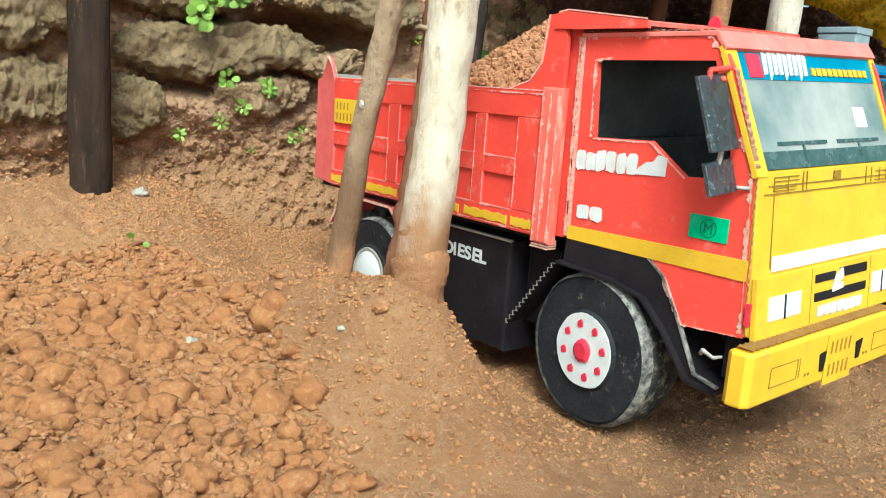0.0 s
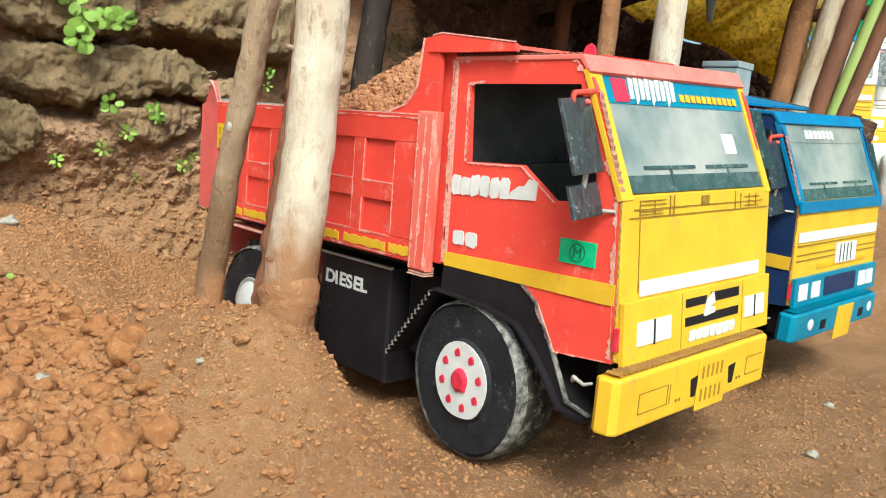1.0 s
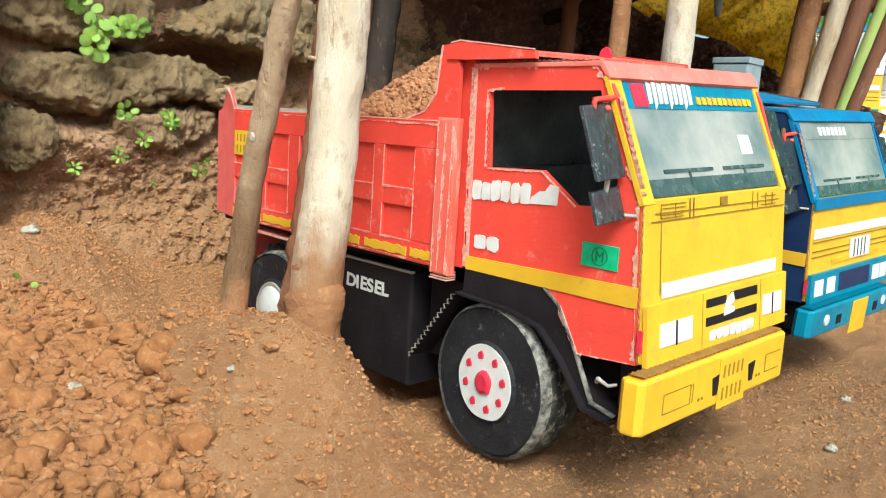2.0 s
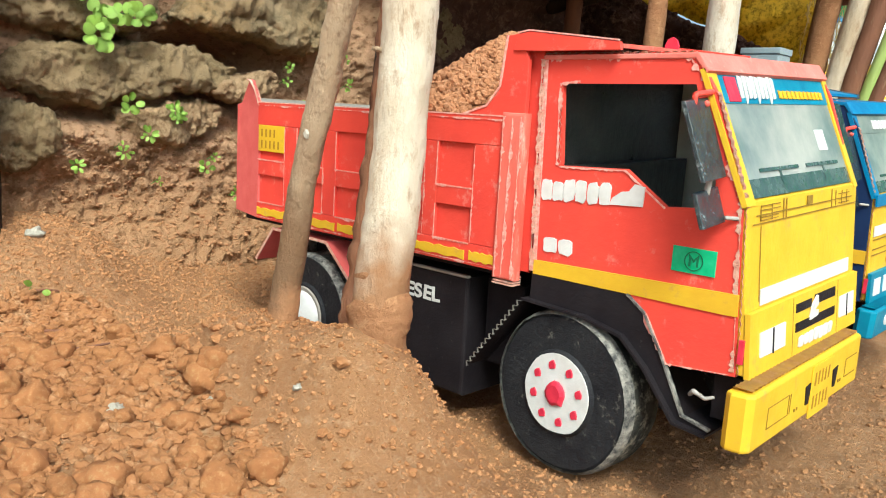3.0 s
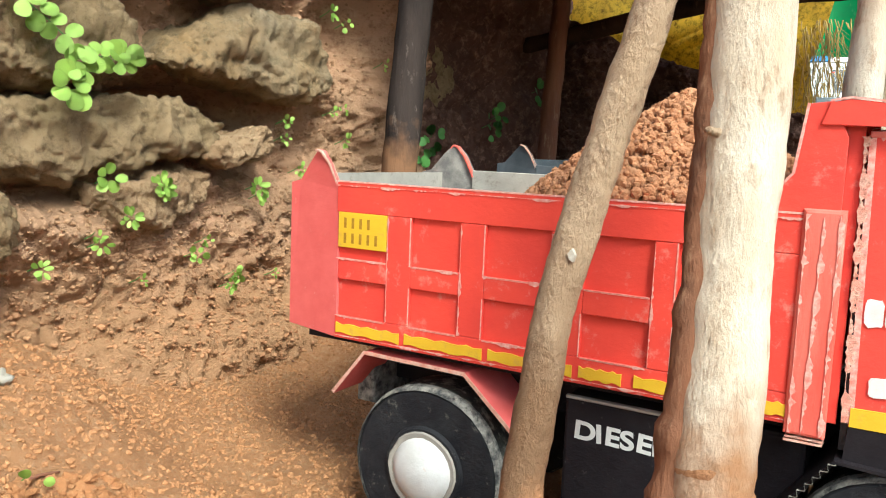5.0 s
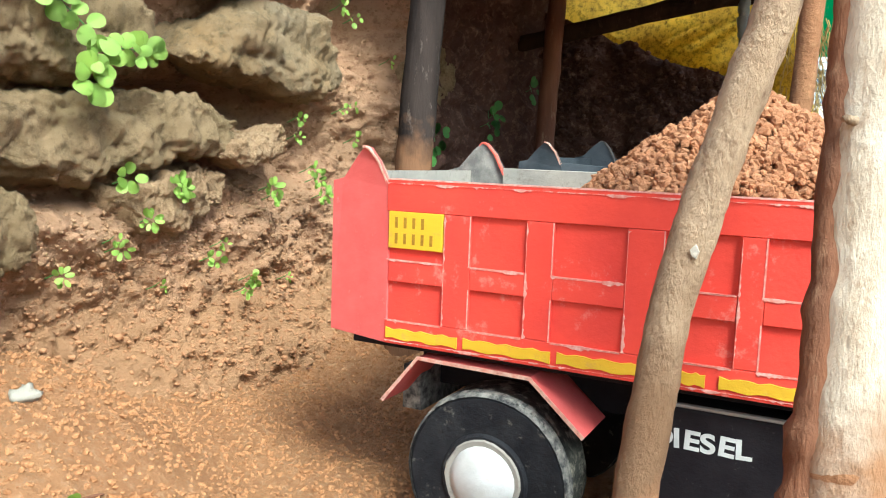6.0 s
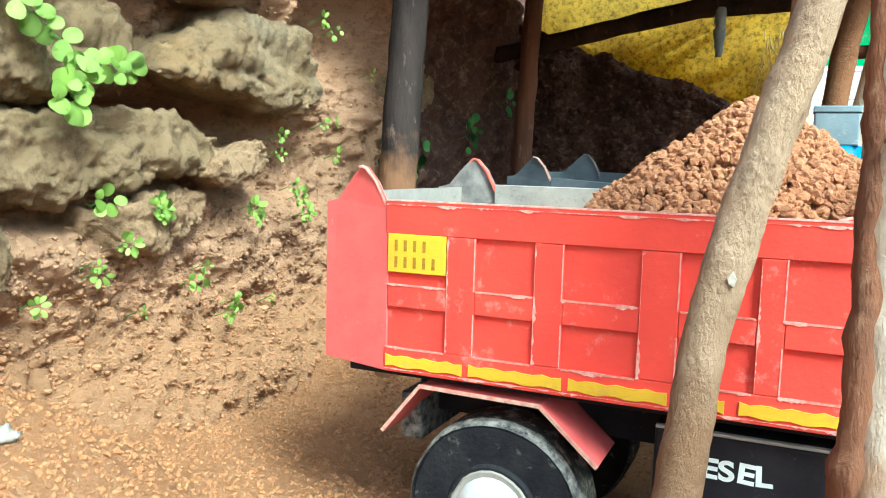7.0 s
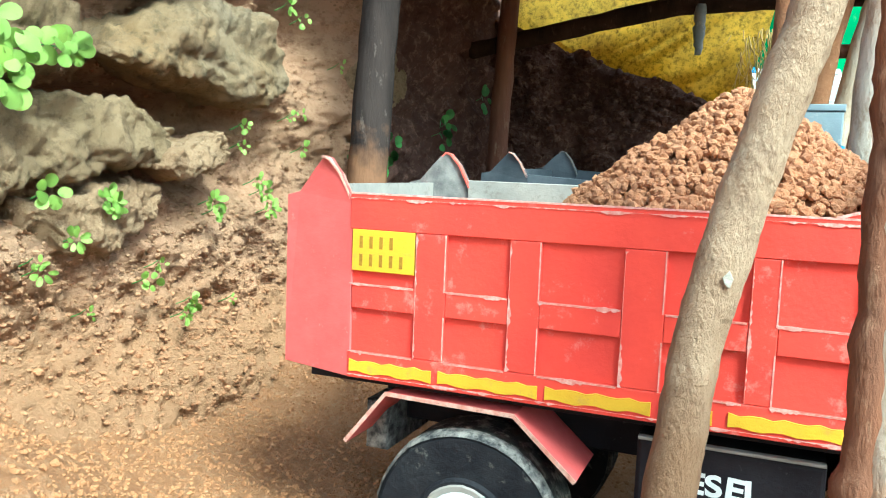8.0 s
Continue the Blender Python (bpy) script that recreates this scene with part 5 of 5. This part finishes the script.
while len(spots) < 30000:
    x, y = rnd.uniform(-0.97, 0.62), rnd.uniform(-0.70, 0.75)
    if noise.noise((x * 5, y * 5, 2)) < -0.25 and rnd.random() < 0.7:
        continue
    spots.append((x, y, rough_height(x, y) + 0.0003, rnd.choice((0.0008, 0.001, 0.0012, 0.0014, 0.0018, 0.0024, 0.0036))))
for k in range(5000):
    # coarser crumbs below the bank and behind the trucks
    x, y = rnd.uniform(-0.97, -0.40), rnd.uniform(-0.36, 0.45)
    spots.append((x, y, rough_height(x, y) + 0.0003, rnd.choice((0.0016, 0.0022, 0.003, 0.0042))))
scatter("grit", spots, tiny, GRIT, 32, "fine grit and crumbs on the soil", "grit")
for x, y, s in ((-0.838, -0.238, 0.015), (-0.205, -0.30, 0.006), (-0.10, -0.27, 0.005), (0.26, 0.52, 0.007), (0.30, 0.36, 0.008), (-0.3, -0.36, 0.011)):
    ob = new("pebble", meshes[0].copy())
    ob.data.materials[0] = QUARTZ
    ob.matrix_basis = pose(x, y, rough_height(x, y) + s * 0.4, 10, 20, x * 500) @ Matrix.Scale(s, 4)
    tagged(ob, "pale grey pebble lying on the soil", "pebble", "pebbles")
for x, y, a, l in ((-0.897, 0.297, 20, 0.035), (-0.60, -0.30, 60, 0.06), (-0.52, -0.29, 75, 0.05), (-0.42, -0.27, 40, 0.03), (-0.70, -0.28, 100, 0.05)):
    z = rough_height(x, y) + 0.004
    dx, dy = math.cos(radians(a)) * l / 2, math.sin(radians(a)) * l / 2
    ob = link("twig", tube([(x - dx, y - dy, rough_height(x - dx, y - dy) + 0.003), (x, y, z + 0.002), (x + dx, y + dy, rough_height(x + dx, y + dy) + 0.003)], [0.0022, 0.002, 0.0012], 7, 0.3), WOOD_RED, True)
    tagged(ob, "dry brown twig lying on the soil", "twig", "twigs")

# ---- plants on the bank ----
def leaf_mesh(name, material, half=0.42):
    bm = bmesh.new()
    c = bm.verts.new((0.5, 0, 0.03))
    ring = []
    for i in range(14):
        a = 2 * math.pi * i / 14
        x = 0.5 - 0.5 * math.cos(a)
        ring.append(bm.verts.new((x, half * math.sin(a) * (1 - 0.15 * math.cos(a)), -0.08 * abs(math.sin(a)) - 0.10 * (x - 0.4) ** 2)))
    for i in range(14):
        bm.faces.new((c, ring[i], ring[(i + 1) % 14]))
    bmesh.ops.solidify(bm, geom=bm.faces[:], thickness=0.02)
    me = bpy.data.meshes.new(name)
    bm.to_mesh(me)
    bm.free()
    me.polygons.foreach_set("use_smooth", [True] * len(me.polygons))
    me.materials.append(material)
    return me


LEAF_MESH, DARK_MESH, SEED_MESH = leaf_mesh("leaf", LEAF), leaf_mesh("leaf", LEAF_DARK), leaf_mesh("leaf", LEAF, 0.27)


def plant(x, y, z, size, count, seed, label, mesh=None, spread=1.0, hang=0.0):
    rnd = random.Random(seed)
    p = root("seedling", pose(x, y, z), label, "plant", "bank plants")
    part("stalk", tube([(-0.012, 0, -0.006), (0.003, 0, 0.0), (0.012, 0, 0.006)], [0.0008, 0.0007, 0.0005], 6), LEAF_DARK, p, "", True)
    for i in range(count):
        ob = new("leaf", mesh or LEAF_MESH)
        ob.parent = p
        a = 360 * i / count + rnd.uniform(-20, 20)
        s = size * rnd.uniform(0.7, 1.15)
        o = Vector((0.012 + rnd.uniform(0, 0.012), math.cos(radians(a)) * size * spread * rnd.uniform(0.2, 1), math.sin(radians(a)) * size * spread * rnd.uniform(0.2, 1) - hang * i))
        # leaf lies across the bank, its face turned out to the open yard
        ar = radians(a)
        d = Vector((0.25, math.cos(ar), math.sin(ar))).normalized()
        n = Vector((0.80, -0.55 + rnd.uniform(-0.25, 0.25), 0.40 + rnd.uniform(-0.25, 0.25)))
        n = (n - d * n.dot(d)).normalized()
        e = n.cross(d)
        ob.matrix_basis = Matrix.Translation(o) @ Matrix((d, e, n)).transposed().to_4x4() @ Matrix.Scale(s, 4)
    return p


FRESH = "small bright green seedling growing from the bank"
ROUND = "bright green round-leaved plant hanging on the bank"


def trailing(x, y, z, size, pairs, seed, dy, dz):
    """A hanging spray of round leaflets in pairs along a thin stalk."""
    rnd = random.Random(seed)
    p = root("trailing_plant", pose(x, y, z), ROUND, "plant", "bank plants")
    run = [Vector((0.004 * i + 0.004, dy * i, dz * i - 0.0006 * i * i)) for i in range(pairs + 1)]
    part("stalk", tube([tuple(v) for v in run], [0.0008] * (pairs + 1), 6), LEAF_DARK, p, "", True)
    ahead = (run[-1] - run[0]).normalized()
    across = Vector((0.1, -ahead.z, ahead.y)).normalized()
    for i, c in enumerate(run):
        for sgn in ((-1, 1) if i < pairs else (0,)):
            ob = new("leaf", LEAF_MESH)
            ob.parent = p
            d = (across * sgn + ahead * rnd.uniform(0.25, 0.6) + Vector((rnd.uniform(0, 0.3), 0, 0))).normalized()
            n = Vector((0.85, -0.5 + rnd.uniform(-0.2, 0.2), 0.35 + rnd.uniform(-0.2, 0.2)))
            n = (n - d * n.dot(d)).normalized()
            ob.matrix_basis = Matrix.Translation(c + Vector((rnd.uniform(0, 0.006), 0, 0))) @ Matrix((d, n.cross(d), n)).transposed().to_4x4() @ Matrix.Scale(size * rnd.uniform(0.85, 1.15), 4)
    return p


trailing(-0.912, -0.153, 0.590, 0.023, 4, 1, 0.0135, -0.0095)
trailing(-0.905, -0.075, 0.535, 0.022, 2, 2, 0.016, 0.002)
for y, z, size, sd in ((-0.036, 0.536, 0.022, 5), (-0.098, 0.520, 0.020, 6), (-0.108, 0.498, 0.026, 7)):
    plant(-0.905, y, z, size, 8, sd, ROUND, None, 0.42)
for j, (y, z, s, c) in enumerate([(-0.042, 0.379, 0.019, 4), (0.046, 0.373, 0.017, 11), (0.052, 0.362, 0.015, 7), (0.237, 0.365, 0.018, 6), (0.245, 0.350, 0.013, 5), (0.340, 0.392, 0.014, 6), (0.356, 0.376, 0.015, 8), (0.375, 0.348, 0.016, 8), (0.306, 0.474, 0.011, 4), (0.30, 0.445, 0.011, 5),
                                  (0.469, 0.445, 0.013, 4), (0.458, 0.503, 0.013, 3), (0.43, 0.495, 0.010, 3), (-0.007, 0.326, 0.016, 7), (-0.055, 0.294, 0.014, 4), (-0.06, 0.305, 0.010, 3), (0.109, 0.266, 0.013, 4), (0.13, 0.285, 0.011, 4), (-0.139, 0.271, 0.015, 5),
                                  (0.181, 0.211, 0.014, 6), (0.192, 0.228, 0.012, 4), (0.011, 0.238, 0.010, 3), (0.284, 0.218, 0.010, 3), (0.418, 0.669, 0.014, 6), (0.46, 0.655, 0.012, 3), (0.585, 0.597, 0.013, 3)]):
    plant(max(-0.925, wall_x(y, z) + 0.004), y, z, s * 0.88, int(c * 1.5), 20 + j, FRESH, SEED_MESH if j % 4 else None, 0.5)
for j, (y, z) in enumerate([(0.62, 0.45), (0.66, 0.43), (0.72, 0.46), (1.0, 0.50), (1.05, 0.52), (1.25, 0.60)]):
    plant(wall_x(y, z) + 0.004, y, z, 0.024, 6, 60 + j, "shaded green plant at the foot of the dark bank", DARK_MESH)
plant(-0.70, -0.30, rough_height(-0.70, -0.30) + 0.004, 0.012, 3, 80, "tiny yellow-green seedling on the soil")

# ---- far side: net, sacks, tin box ----
nm = grid_mesh("green_net", list(np.linspace(-0.9, 0.9, 40)), list(np.linspace(0.2, 1.5, 30)), lambda x, z: (x, 2.9 + 0.06 * math.sin(x * 14) + 0.05 * noise.noise((x * 4, z * 4, 0)), z))
nm.materials.append(NET)
tagged(new("green_net", nm), "green shade net hung behind the yard", "net")


def sack(x, y, z, sx, sy, sz, seed):
    bm = bmesh.new()
    bmesh.ops.create_icosphere(bm, subdivisions=4, radius=1)
    for v in bm.verts:
        n = v.co.normalized()
        r = sum(abs(c) ** 3 for c in n) ** (-1 / 3)
        q = n * r
        q *= 1 + 0.12 * noise.noise(q * 2.2 + Vector((seed, 0, 0))) + 0.05 * noise.noise(q * 6)
        v.co = (x + q.x * sx, y + q.y * sy, z + q.z * sz)
    return tagged(link("sack", bm, SACK, True), "crumpled white sack lying on the far soil", "sack", "sacks")


sack(-0.10, 1.66, 0.36, 0.12, 0.07, 0.075, 1)
sack(0.03, 1.60, 0.33, 0.08, 0.06, 0.10, 4)
drum_z = rough_height(-0.104, 0.83) - 0.006
drum = root("drum", pose(-0.104, 0.83, drum_z), "tall blue plastic drum standing behind the blue truck", "drum")
for name, prof, m in (("body", [(0, 0.0), (0.031, 0.0), (0.034, 0.012), (0.034, 0.486 - drum_z - 0.025), (0.031, 0.486 - drum_z), (0, 0.486 - drum_z)], BLUE), ("rim", [(0.033, 0.452 - drum_z), (0.0375, 0.455 - drum_z), (0.0375, 0.463 - drum_z), (0.033, 0.466 - drum_z), (0.033, 0.452 - drum_z)], TEAL)):
    bm = lathe(prof, 0, 0, 0, 26)
    bmesh.ops.transform(bm, matrix=Matrix.Rotation(radians(90), 4, 'X'), verts=bm.verts)
    part(name, bm, m, drum, "", True)
tin = root("tin_box", pose(-0.116, 0.83, 0.486), "grey dented tin box lying on the blue drum", "box")
part("body", box(-0.036, 0.036, -0.03, 0.03, 0.0, 0.056, 0.003), TIN, tin)
part("lid", box(-0.038, 0.038, -0.032, 0.032, 0.0565, 0.068, 0.002), TIN, tin, "tin lid with a rolled edge")

# dry straw hanging at the edge of the tarp
rnd = random.Random(77)
verts, faces = [], []
for k in range(260):
    x, z = rnd.gauss(-0.215, 0.035), rnd.uniform(0.50, 0.80)
    y = 1.50 + rnd.uniform(-0.03, 0.01)
    dx, l = rnd.gauss(0.02, 0.03), rnd.uniform(0.04, 0.10)
    b = len(verts)
    for t in (0.0, 0.4, 0.75, 1.0):
        w = 0.0016 * (1 - 0.8 * t)
        c = (x + dx * t * t, y - 0.01 * t, z - l * t)
        verts += [(c[0] - w, c[1], c[2]), (c[0] + w, c[1], c[2]), (c[0], c[1] - w, c[2])]
    for q in range(3):
        for e in range(3):
            faces.append((b + q * 3 + e, b + q * 3 + (e + 1) % 3, b + q * 3 + 3 + (e + 1) % 3, b + q * 3 + 3 + e))
me = bpy.data.meshes.new("straw")
me.from_pydata(verts, [], faces)
me.materials.append(STRAW)
tagged(new("straw", me), "dry yellow straw hanging beside the tarp", "straw", kind="stuff")
